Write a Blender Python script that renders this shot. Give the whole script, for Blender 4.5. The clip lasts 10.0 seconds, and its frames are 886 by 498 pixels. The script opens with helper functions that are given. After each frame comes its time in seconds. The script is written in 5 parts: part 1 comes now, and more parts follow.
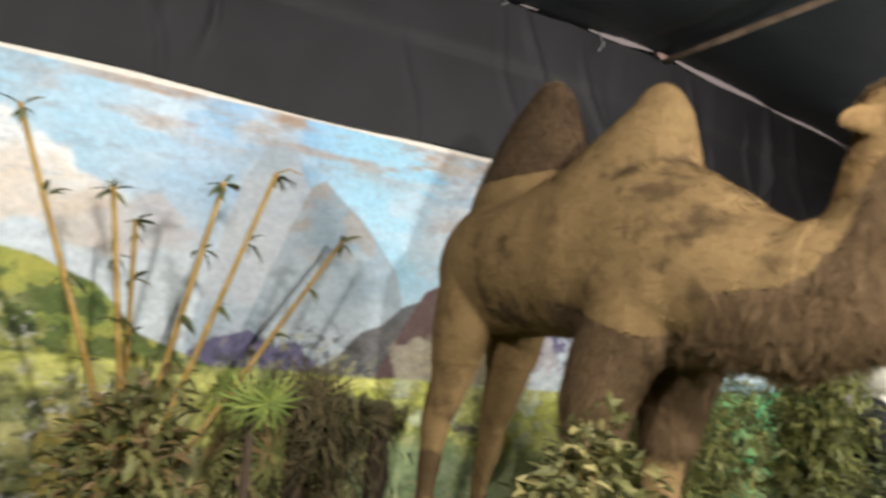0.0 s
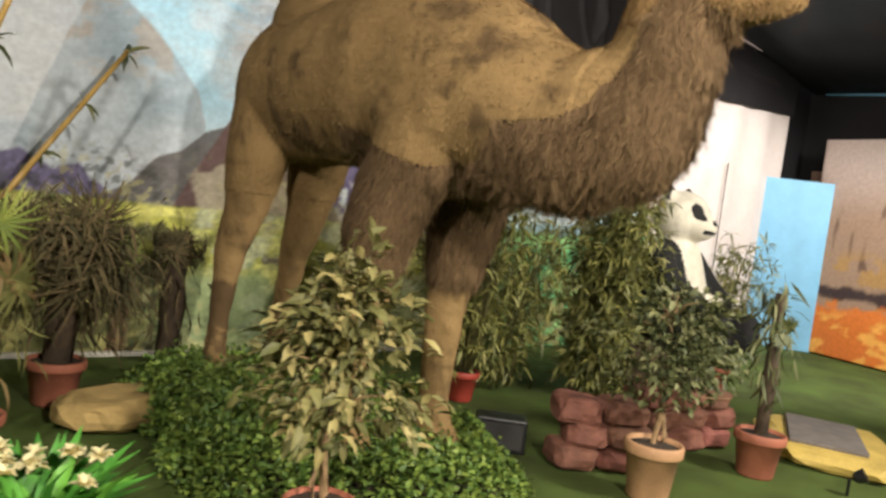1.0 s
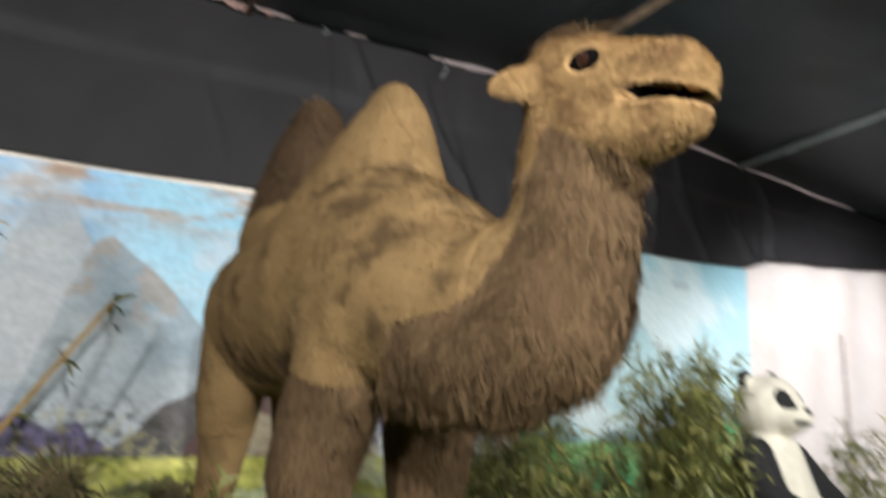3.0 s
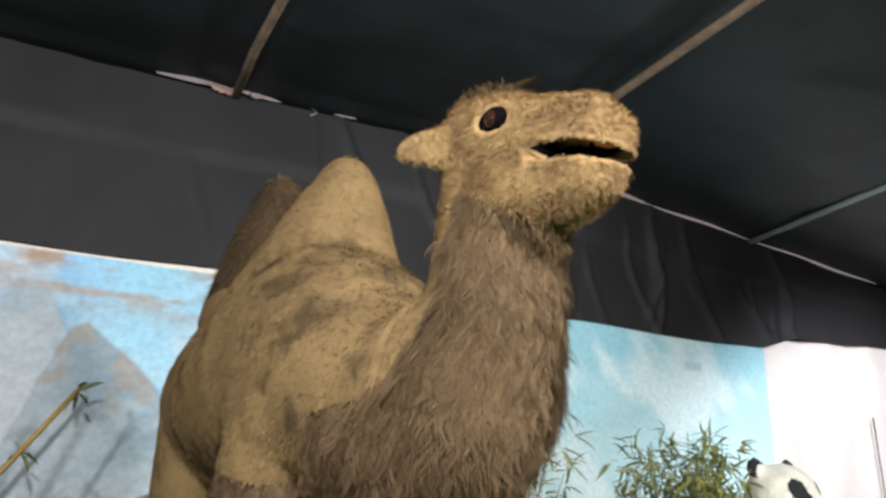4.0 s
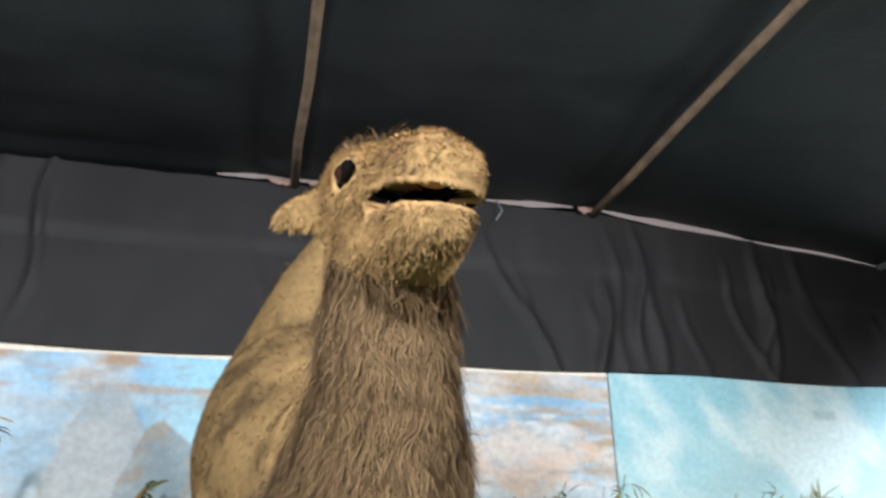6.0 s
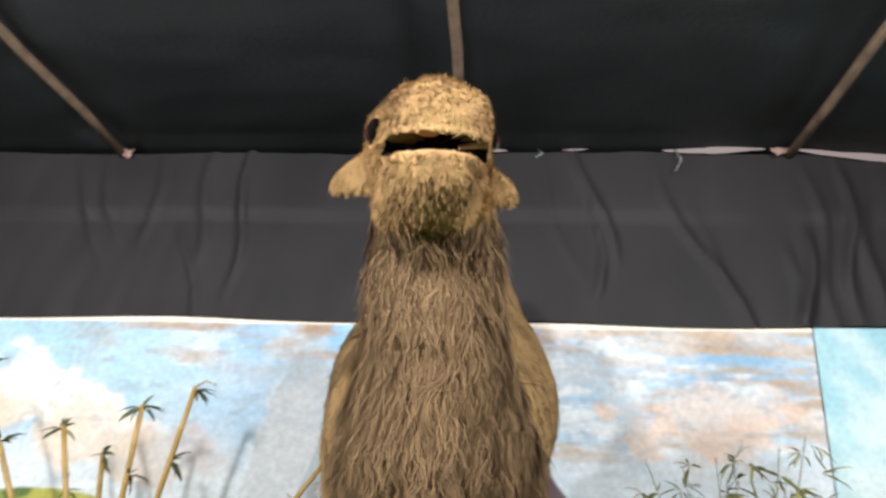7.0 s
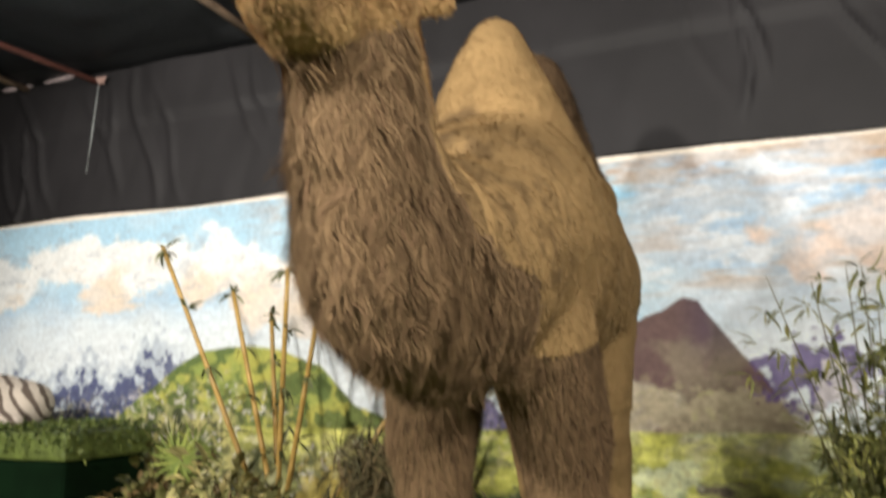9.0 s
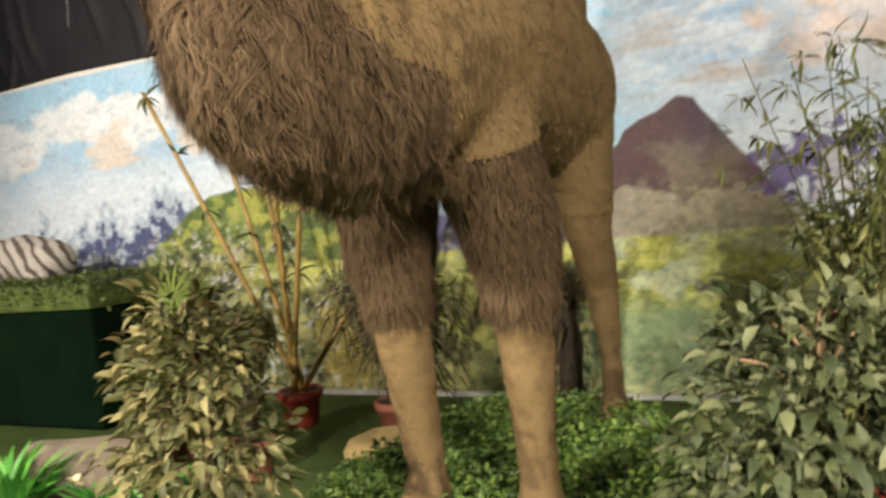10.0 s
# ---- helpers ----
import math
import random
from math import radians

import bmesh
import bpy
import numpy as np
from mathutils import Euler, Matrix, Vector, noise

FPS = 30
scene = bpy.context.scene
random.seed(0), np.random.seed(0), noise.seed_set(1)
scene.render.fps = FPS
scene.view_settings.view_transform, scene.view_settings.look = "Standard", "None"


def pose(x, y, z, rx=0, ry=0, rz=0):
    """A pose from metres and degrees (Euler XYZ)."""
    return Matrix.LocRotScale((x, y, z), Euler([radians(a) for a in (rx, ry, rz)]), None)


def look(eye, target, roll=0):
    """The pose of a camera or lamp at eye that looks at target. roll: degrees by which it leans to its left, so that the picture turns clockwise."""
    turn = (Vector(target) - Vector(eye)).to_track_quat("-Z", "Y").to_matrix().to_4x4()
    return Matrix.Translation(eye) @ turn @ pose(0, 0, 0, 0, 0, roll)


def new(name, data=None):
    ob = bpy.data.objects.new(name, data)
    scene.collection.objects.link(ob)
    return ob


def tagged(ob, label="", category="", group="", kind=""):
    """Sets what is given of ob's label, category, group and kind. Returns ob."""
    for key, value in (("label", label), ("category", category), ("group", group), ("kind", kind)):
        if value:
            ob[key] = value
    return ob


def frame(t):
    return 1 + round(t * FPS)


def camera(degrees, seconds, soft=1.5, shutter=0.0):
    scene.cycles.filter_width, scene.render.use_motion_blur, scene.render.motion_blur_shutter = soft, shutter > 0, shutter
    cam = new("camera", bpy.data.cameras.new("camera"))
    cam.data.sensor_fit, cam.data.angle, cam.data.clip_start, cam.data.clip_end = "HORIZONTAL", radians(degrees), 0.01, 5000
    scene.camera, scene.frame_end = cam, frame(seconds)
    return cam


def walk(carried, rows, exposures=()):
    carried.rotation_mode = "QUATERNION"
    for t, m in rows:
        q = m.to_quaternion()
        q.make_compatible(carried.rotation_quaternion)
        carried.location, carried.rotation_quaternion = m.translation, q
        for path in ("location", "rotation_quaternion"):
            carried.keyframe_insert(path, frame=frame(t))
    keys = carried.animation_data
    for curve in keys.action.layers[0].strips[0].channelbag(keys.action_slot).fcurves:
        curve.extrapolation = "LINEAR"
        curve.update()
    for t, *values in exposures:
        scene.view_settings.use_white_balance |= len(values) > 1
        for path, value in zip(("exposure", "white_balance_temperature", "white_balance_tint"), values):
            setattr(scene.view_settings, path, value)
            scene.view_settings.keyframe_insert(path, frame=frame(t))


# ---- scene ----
cam = camera(60.4, 10.0, soft=2.8, shutter=0.5)
PATH = [
    (0, (0.321, -0.164, 1.385), (1.246, 1.59, 1.644), 5.8),
    (0.5, (0.514, -0.215, 1.399), (1.671, 1.409, 1.565), 5.8),
    (1, (0.744, -0.165, 1.366), (2.02, 1.372, 1.256), 7.7),
    (1.5, (0.998, -0.179, 1.367), (2.118, 1.478, 1.371), 3.5),
    (2, (1.302, -0.151, 1.398), (2.427, 1.502, 1.442), 4.0),
    (2.5, (1.517, -0.109, 1.43), (2.635, 1.545, 1.551), 0.3),
    (3, (1.742, -0.163, 1.457), (2.673, 1.557, 1.874), 1.6),
    (3.2, (1.874, -0.185, 1.465), (2.627, 1.586, 2.011), 3.0),
    (4.5, (2.216, -0.109, 1.518), (3.077, 1.58, 2.156), 0.7),
    (5, (2.408, -0.215, 1.542), (3.145, 1.516, 2.22), 1.9),
    (5.2, (2.506, -0.233, 1.558), (3.185, 1.525, 2.227), 1.9),
    (6.3, (2.922, -0.178, 1.553), (3.232, 1.622, 2.368), -2.9),
    (6.5, (3.016, -0.186, 1.55), (3.209, 1.634, 2.357), -4.0),
    (7, (3.237, -0.206, 1.523), (3.091, 1.658, 2.231), 2.1),
    (7.5, (3.327, -0.122, 1.537), (3.049, 1.691, 2.333), 3.3),
    (8, (3.456, -0.059, 1.544), (3.046, 1.72, 2.36), -2.1),
    (8.5, (3.706, -0.045, 1.497), (3.058, 1.755, 2.08), -2.1),
    (9, (3.896, 0.001, 1.445), (3.169, 1.832, 1.793), -0.4),
    (9.5, (4.023, 0.151, 1.417), (3.294, 2.013, 1.449), -1.4),
    (10, (4.194, 0.197, 1.355), (3.336, 2.002, 1.274), -5.3),
]
EXPOSURES = [(0.0, 0.08, 6060, 9), (0.5, 0.06, 6450, 10), (1.0, 0.02, 6720, 10), (1.5, 0.03, 6320, 10), (2.5, 0.0, 6270, 10), (3.0, -0.12, 5920, 9), (4.5, 0.0, 5670, 6), (5.0, 0.03, 5720, 6), (6.5, 0.18, 5630, 8), (7.0, 0.32, 5930, 10), (7.5, 0.32, 5880, 9), (8.0, 0.32, 6230, 10), (8.5, 0.36, 6230, 10), (9.0, 0.28, 6400, 10), (9.5, 0.24, 6480, 10), (10.0, 0.17, 6420, 10)]
walk(cam, [(t, look(eye, target, roll)) for t, eye, target, roll in PATH], EXPOSURES)

# ---- light ----
world = bpy.data.worlds.new("world")
world.use_nodes = True
world.node_tree.nodes["Background"].inputs[0].default_value = (0.75, 0.85, 1.0, 1)
world.node_tree.nodes["Background"].inputs[1].default_value = 0.35
scene.world = world


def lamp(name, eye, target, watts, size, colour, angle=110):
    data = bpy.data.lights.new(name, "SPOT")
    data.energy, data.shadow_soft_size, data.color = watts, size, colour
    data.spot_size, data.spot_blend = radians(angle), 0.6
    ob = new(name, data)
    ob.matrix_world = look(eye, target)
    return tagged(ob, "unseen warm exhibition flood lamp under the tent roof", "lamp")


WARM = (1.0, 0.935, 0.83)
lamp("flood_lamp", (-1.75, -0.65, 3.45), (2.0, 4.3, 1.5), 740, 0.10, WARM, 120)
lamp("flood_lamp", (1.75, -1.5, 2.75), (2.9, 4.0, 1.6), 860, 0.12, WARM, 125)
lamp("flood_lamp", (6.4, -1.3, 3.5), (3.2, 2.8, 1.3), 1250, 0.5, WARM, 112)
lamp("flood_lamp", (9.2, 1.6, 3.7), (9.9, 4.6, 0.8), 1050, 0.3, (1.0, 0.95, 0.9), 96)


# ---- helpers of the scene ----
def clamp01(a):
    return np.clip(a, 0.0, 1.0)


def smooth(a, lo, hi):
    f = clamp01((a - lo) / (hi - lo))
    return f * f * (3 - 2 * f)


LATTICE = np.random.RandomState(5).rand(256, 256)


def vnoise(u, v):
    iu, iv = np.floor(u).astype(int), np.floor(v).astype(int)
    fu, fv = u - iu, v - iv
    fu, fv = fu * fu * (3 - 2 * fu), fv * fv * (3 - 2 * fv)
    g = lambda a, b: LATTICE[a % 256, b % 256]
    return (g(iu, iv) * (1 - fu) + g(iu + 1, iv) * fu) * (1 - fv) + (g(iu, iv + 1) * (1 - fu) + g(iu + 1, iv + 1) * fu) * fv


def fbm(u, v, octaves=4):
    total, amp, norm = 0.0, 1.0, 0.0
    for k in range(octaves):
        total = total + amp * vnoise(u * 2 ** k + 17 * k, v * 2 ** k + 31 * k)
        norm += amp
        amp *= 0.55
    return total / norm


def bent(pts, mesh_name, faces, mats=(), face_mats=None, smooth_faces=False):
    me = bpy.data.meshes.new(mesh_name)
    me.from_pydata([tuple(p) for p in pts] if not isinstance(pts, np.ndarray) else pts.tolist(), [], faces if isinstance(faces, list) else faces.tolist())
    for m in mats:
        me.materials.append(m)
    if face_mats is not None:
        me.polygons.foreach_set("material_index", np.asarray(face_mats, dtype=np.int32))
    if smooth_faces:
        me.polygons.foreach_set("use_smooth", np.ones(len(me.polygons), dtype=bool))
    me.update()
    return me


def part(name, bm, material, parent, label="", smooth_faces=False):
    """Links a bmesh or a mesh as one object under a thing."""
    if isinstance(bm, bmesh.types.BMesh):
        me = bpy.data.meshes.new(name)
        bm.to_mesh(me)
        bm.free()
    else:
        me = bm
    if material is not None:
        me.materials.clear()
        me.materials.append(material)
    if smooth_faces:
        me.polygons.foreach_set("use_smooth", np.ones(len(me.polygons), dtype=bool))
    ob = new(name, me)
    if parent is not None:
        ob.parent = parent
    if label:
        ob["label"] = label
    return ob


def empty(name, x=0, y=0, z=0, rz=0, **tags):
    ob = new(name)
    ob.matrix_world = pose(x, y, z, 0, 0, rz)
    return tagged(ob, **tags)


def box_bm(sx, sy, sz, at=(0, 0, 0), bevel=0.0, seg=2):
    bm = bmesh.new()
    bmesh.ops.create_cube(bm, size=1, matrix=Matrix.Translation(at) @ Matrix.Diagonal((sx, sy, sz, 1)))
    if bevel:
        bmesh.ops.bevel(bm, geom=bm.edges[:], offset=bevel, segments=seg, affect="EDGES", profile=0.6)
    return bm


def lathe_bm(profile, seg=28, wobble=0.0, seed=0):
    """A surface of revolution from (radius, height) pairs."""
    rng = random.Random(seed)
    bm = bmesh.new()
    rings = []
    for r, h in profile:
        ring = []
        for k in range(seg):
            a = 2 * math.pi * k / seg
            rr = r * (1 + rng.uniform(-wobble, wobble))
            ring.append(bm.verts.new((rr * math.cos(a), rr * math.sin(a), h)))
        rings.append(ring)
    for a, b in zip(rings, rings[1:]):
        for k in range(seg):
            bm.faces.new((a[k], a[(k + 1) % seg], b[(k + 1) % seg], b[k]))
    bm.faces.new(list(reversed(rings[0])))
    bm.faces.new(rings[-1])
    return bm


def tube_mesh(name, paths, seg=8):
    """Tapered tubes: each path is a list of (x, y, z, radius)."""
    pts, faces = [], []
    for path in paths:
        base = len(pts)
        for i, (x, y, z, r) in enumerate(path):
            a = Vector(path[max(0, i - 1)][:3])
            b = Vector(path[min(len(path) - 1, i + 1)][:3])
            q = (b - a).to_track_quat("Z", "X")
            for k in range(seg):
                w = 2 * math.pi * k / seg
                pts.append(Vector((x, y, z)) + q @ Vector((r * math.cos(w), r * math.sin(w), 0)))
        n = len(path)
        for i in range(n - 1):
            for k in range(seg):
                faces.append((base + i * seg + k, base + i * seg + (k + 1) % seg, base + (i + 1) * seg + (k + 1) % seg, base + (i + 1) * seg + k))
        faces.append(tuple(base + k for k in reversed(range(seg))))
        faces.append(tuple(base + (n - 1) * seg + k for k in range(seg)))
    return bent(pts, name, faces, smooth_faces=True)


def leaf_mesh(name, roots, dirs, ups, lengths, widths, fold=0.25, bend=0.3):
    """Many folded, pointed leaves as one mesh: arrays of roots, directions and ups."""
    d = dirs / np.linalg.norm(dirs, axis=1)[:, None]
    s = np.cross(d, ups)
    s /= np.linalg.norm(s, axis=1)[:, None] + 1e-9
    u = np.cross(s, d)
    L, W = lengths[:, None], widths[:, None]
    p0 = roots
    m1 = roots + d * L * 0.35
    m2 = roots + d * L * 0.72 - u * L * bend * 0.3
    tip = roots + d * L - u * L * bend * 0.8
    a1, b1 = m1 + s * W * 0.5 + u * W * fold, m1 - s * W * 0.5 + u * W * fold
    a2, b2 = m2 + s * W * 0.36 + u * W * fold * 0.7, m2 - s * W * 0.36 + u * W * fold * 0.7
    pts = np.stack([p0, a1, m1, b1, a2, m2, b2, tip], axis=1).reshape(-1, 3)
    n = len(roots)
    quad = np.array([(0, 2, 1), (0, 3, 2), (1, 2, 5), (1, 5, 4), (2, 3, 6), (2, 6, 5), (4, 5, 7), (5, 6, 7)])
    faces = (np.arange(n)[:, None, None] * 8 + quad[None]).reshape(-1, 3)
    return bent(pts, name, faces, smooth_faces=True)


def fbm3(p, s, octaves=4):
    """Noise through space, from three planes."""
    x, y, z = p[:, 0] * s, p[:, 1] * s, p[:, 2] * s
    return 0.5 + ((fbm(x + 0.3 * z, y, octaves) + fbm(y + 17, z + 0.3 * x, octaves) + fbm(z + 31, x + 0.3 * y + 11, octaves)) / 3 - 0.5) * 1.6


# ---- materials ----
def material(name, colour, rough=0.6, metal=0.0, vary=0.25, scale=6.0, fine=60.0, bump=0.2, dark=None, spec=0.5, island=0.0, sheen=0.0, bump_dist=0.01, obj=0.0, lo_at=0.42, hi_at=0.95):
    """A surface with coarse blotches, fine grain and bump."""
    m = bpy.data.materials.new(name)
    m.use_nodes = True
    nt = m.node_tree
    N, Lk = nt.nodes, nt.links
    bsdf = N["Principled BSDF"]
    geo = N.new("ShaderNodeNewGeometry")
    tc = N.new("ShaderNodeTexCoord")
    co = tc.outputs["Object"]
    n1 = N.new("ShaderNodeTexNoise")
    n1.inputs["Scale"].default_value, n1.inputs["Detail"].default_value = scale, 5
    n2 = N.new("ShaderNodeTexNoise")
    n2.inputs["Scale"].default_value, n2.inputs["Detail"].default_value = fine, 4
    Lk.new(co, n1.inputs["Vector"]), Lk.new(co, n2.inputs["Vector"])
    mixn = N.new("ShaderNodeMath")
    mixn.operation = "MULTIPLY_ADD"
    mixn.inputs[1].default_value = 0.4
    Lk.new(n2.outputs[0], mixn.inputs[0]), Lk.new(n1.outputs[0], mixn.inputs[2])
    ramp = N.new("ShaderNodeValToRGB")
    c = np.array(colour)
    lo = np.array(dark) if dark is not None else c * (1 - vary)
    hi = np.clip(c * (1 + vary * 0.7), 0, 1)
    ramp.color_ramp.elements[0].position, ramp.color_ramp.elements[0].color = lo_at, (*lo, 1)
    ramp.color_ramp.elements[1].position, ramp.color_ramp.elements[1].color = hi_at, (*hi, 1)
    Lk.new(mixn.outputs[0], ramp.inputs[0])
    out = ramp.outputs[0]
    if island or obj:
        hsv = N.new("ShaderNodeHueSaturation")
        mr = N.new("ShaderNodeMapRange")
        k = island or obj
        mr.inputs["To Min"].default_value, mr.inputs["To Max"].default_value = 1 - k, 1 + k
        if island:
            Lk.new(geo.outputs["Random Per Island"], mr.inputs["Value"])
        else:
            info = N.new("ShaderNodeObjectInfo")
            Lk.new(info.outputs["Random"], mr.inputs["Value"])
        Lk.new(mr.outputs[0], hsv.inputs["Value"])
        mh = N.new("ShaderNodeMapRange")
        mh.inputs["To Min"].default_value, mh.inputs["To Max"].default_value = 0.5 + 0.05 * k, 0.5 - 0.05 * k
        Lk.new(mr.inputs["Value"].links[0].from_socket, mh.inputs["Value"])
        Lk.new(mh.outputs[0], hsv.inputs["Hue"])
        Lk.new(out, hsv.inputs["Color"])
        out = hsv.outputs[0]
    Lk.new(out, bsdf.inputs["Base Color"])
    bsdf.inputs["Roughness"].default_value, bsdf.inputs["Metallic"].default_value = rough, metal
    bsdf.inputs["Specular IOR Level"].default_value = spec
    if sheen:
        bsdf.inputs["Sheen Weight"].default_value = sheen
    if bump:
        b = N.new("ShaderNodeBump")
        b.inputs["Strength"].default_value, b.inputs["Distance"].default_value = bump, bump_dist
        Lk.new(mixn.outputs[0], b.inputs["Height"])
        Lk.new(b.outputs[0], bsdf.inputs["Normal"])
    return m


def two_tone_leaf(name, base, rim, island=0.45):
    m = material(name, base, 0.55, vary=0.35, scale=18, fine=120, bump=0.15, island=island, spec=0.3)
    nt = m.node_tree
    N, Lk = nt.nodes, nt.links
    hsv = [n for n in N if n.type == "HUE_SAT"][0]
    geo = [n for n in N if n.type == "NEW_GEOMETRY"][0]
    noise_t = N.new("ShaderNodeMath")
    noise_t.operation = "GREATER_THAN"
    noise_t.inputs[1].default_value = 0.74
    Lk.new(geo.outputs["Random Per Island"], noise_t.inputs[0])
    mix = N.new("ShaderNodeMix")
    mix.data_type = "RGBA"
    mix.inputs[7].default_value = (*rim, 1)
    Lk.new(hsv.outputs[0], mix.inputs[6])
    sc = N.new("ShaderNodeMath")
    sc.operation = "MULTIPLY"
    sc.inputs[1].default_value = 0.75
    Lk.new(noise_t.outputs[0], sc.inputs[0])
    Lk.new(sc.outputs[0], mix.inputs[0])
    Lk.new(mix.outputs[2], N["Principled BSDF"].inputs["Base Color"])
    return m


M_TURF = material("turf", (0.082, 0.125, 0.030), 0.9, vary=0.35, dark=(0.048, 0.055, 0.020), scale=1.9, fine=240, bump=0.8, spec=0.15, bump_dist=0.02)
M_DRAPE = material("black_drape", (0.0200, 0.0185, 0.0205), 0.62, vary=0.35, scale=1.2, fine=160, bump=0.25, spec=0.3)
M_ROOF = material("black_tarp", (0.0145, 0.0155, 0.0175), 0.52, vary=0.5, scale=0.9, fine=24, bump=0.35, spec=0.38, bump_dist=0.03)
M_POLE = material("rafter_wood", (0.22, 0.15, 0.10), 0.7, vary=0.5, scale=7, fine=50, bump=0.3)
M_PIPE = material("grey_pipe", (0.46, 0.50, 0.50), 0.45, 0.2, vary=0.2)
M_RUSTPIPE = material("red_pipe", (0.24, 0.09, 0.07), 0.6, vary=0.3)
M_TERRA = material("terracotta", (0.36, 0.12, 0.07), 0.7, vary=0.25, scale=9, fine=80, bump=0.15)
M_TERRA_RED = material("red_pot", (0.33, 0.045, 0.03), 0.5, vary=0.2, scale=9, fine=80, bump=0.1)
M_TERRA_PALE = material("pale_pot", (0.48, 0.27, 0.14), 0.7, vary=0.22, scale=9, fine=80, bump=0.15)
M_SOIL = material("soil", (0.04, 0.026, 0.016), 0.95, vary=0.5, scale=30, fine=160, bump=0.8)
M_BARK = material("bark", (0.30, 0.19, 0.095), 0.85, vary=0.45, scale=14, fine=90, bump=0.5)
M_DARKBARK = material("palm_bark", (0.075, 0.05, 0.03), 0.9, vary=0.5, scale=14, fine=60, bump=0.7)
M_BAMBOO = material("bamboo", (0.43, 0.27, 0.07), 0.45, vary=0.35, scale=9, fine=50, bump=0.15)
M_LEAF_PALE = two_tone_leaf("variegated_leaf", (0.175, 0.165, 0.06), (0.36, 0.30, 0.12))
M_LEAF_DARK = two_tone_leaf("ficus_leaf", (0.100, 0.113, 0.044), (0.20, 0.205, 0.095))
M_LEAF_OLIVE = two_tone_leaf("olive_leaf", (0.19, 0.18, 0.062), (0.17, 0.10, 0.045), 0.55)
M_LEAF_BAMBOO = material("bamboo_leaf", (0.215, 0.22, 0.062), 0.5, vary=0.45, scale=14, bump=0.1, island=0.5)
M_LEAF_DRY = material("dry_leaf", (0.100, 0.080, 0.033), 0.9, vary=0.5, scale=14, bump=0.2, island=0.5)
M_CANE = material("green_cane", (0.13, 0.12, 0.045), 0.55, vary=0.4, scale=9, fine=50, bump=0.15)
M_LEAF_FAN = material("fan_leaf", (0.22, 0.27, 0.06), 0.5, vary=0.3, scale=12, bump=0.1, island=0.3)
M_LEAF_BRIGHT = material("flower_leaf", (0.11, 0.36, 0.05), 0.45, vary=0.3, scale=12, bump=0.1, island=0.35)
M_PETAL = material("petal", (0.80, 0.72, 0.42), 0.6, vary=0.15, scale=20, bump=0.1, island=0.15)
M_HEDGE = material("boxwood", (0.10, 0.135, 0.03), 0.55, vary=0.45, scale=10, bump=0.1, island=0.55)
M_MOUND = material("mound_leaf", (0.140, 0.225, 0.040), 0.55, vary=0.45, scale=10, bump=0.1, island=0.55)
M_STONE = material("sand_stone", (0.42, 0.29, 0.11), 0.85, vary=0.3, scale=8, fine=70, bump=0.5)
M_REDROCK = material("red_rock", (0.19, 0.075, 0.05), 0.8, vary=0.45, scale=10, fine=60, bump=0.6, obj=0.3)
M_LOG = material("log", (0.25, 0.19, 0.13), 0.85, vary=0.45, scale=7, fine=45, bump=0.8)
M_BLACK = material("black_plastic", (0.012, 0.012, 0.013), 0.4, vary=0.3, bump=0.05)
M_YELLOW = material("yellow_frame", (0.50, 0.36, 0.09), 0.7, vary=0.3, scale=6, bump=0.2)
M_SLATE = material("slate", (0.16, 0.14, 0.13), 0.8, vary=0.3, scale=9, bump=0.3)
M_GRILLE = material("dull_black", (0.03, 0.028, 0.027), 0.7, vary=0.3, bump=0.2)
M_WHITE = material("white_sheet", (0.76, 0.71, 0.69), 0.8, vary=0.08, scale=2, fine=20, bump=0.15, dark=(0.70, 0.60, 0.56))
M_BLUE = material("blue_panel", (0.22, 0.52, 0.78), 0.55, vary=0.12, scale=3, fine=30, bump=0.08)
M_PLANK = material("planks", (0.30, 0.19, 0.13), 0.8, vary=0.4, scale=5, bump=0.3, obj=0.25)
M_GREENBOX = material("green_cloth", (0.003, 0.012, 0.004), 0.95, vary=0.4, scale=3, bump=0.2, spec=0.08)
M_WHITEFUR = material("white_fur", (0.74, 0.69, 0.58), 0.9, vary=0.2, scale=14, fine=90, bump=0.5, sheen=0.3)
M_BLACKFUR = material("black_fur", (0.012, 0.012, 0.013), 0.9, vary=0.3, scale=14, fine=90, bump=0.5)
M_TAN = material("tan_plush", (0.262, 0.170, 0.077), 0.95, vary=0.18, scale=3.4, fine=90, bump=0.25, spec=0.05)
M_TANFUR = material("tan_fur", (0.290, 0.190, 0.087), 0.95, vary=0.18, scale=3.4, fine=40, bump=0.0, spec=0.08, island=0.14)
M_HEADFUR = material("head_plush", (0.315, 0.205, 0.090), 0.95, vary=0.3, dark=(0.21, 0.125, 0.058), lo_at=0.50, hi_at=0.82, scale=11, fine=40, bump=0.0, spec=0.08, island=0.2)
M_BROWN = material("brown_wool_base", (0.080, 0.050, 0.030), 0.95, vary=0.4, scale=6, fine=60, bump=0.5, spec=0.1)
M_BROWNFUR = material("brown_wool", (0.126, 0.080, 0.043), 0.9, vary=0.25, scale=6, fine=40, bump=0.0, spec=0.12, island=0.2)


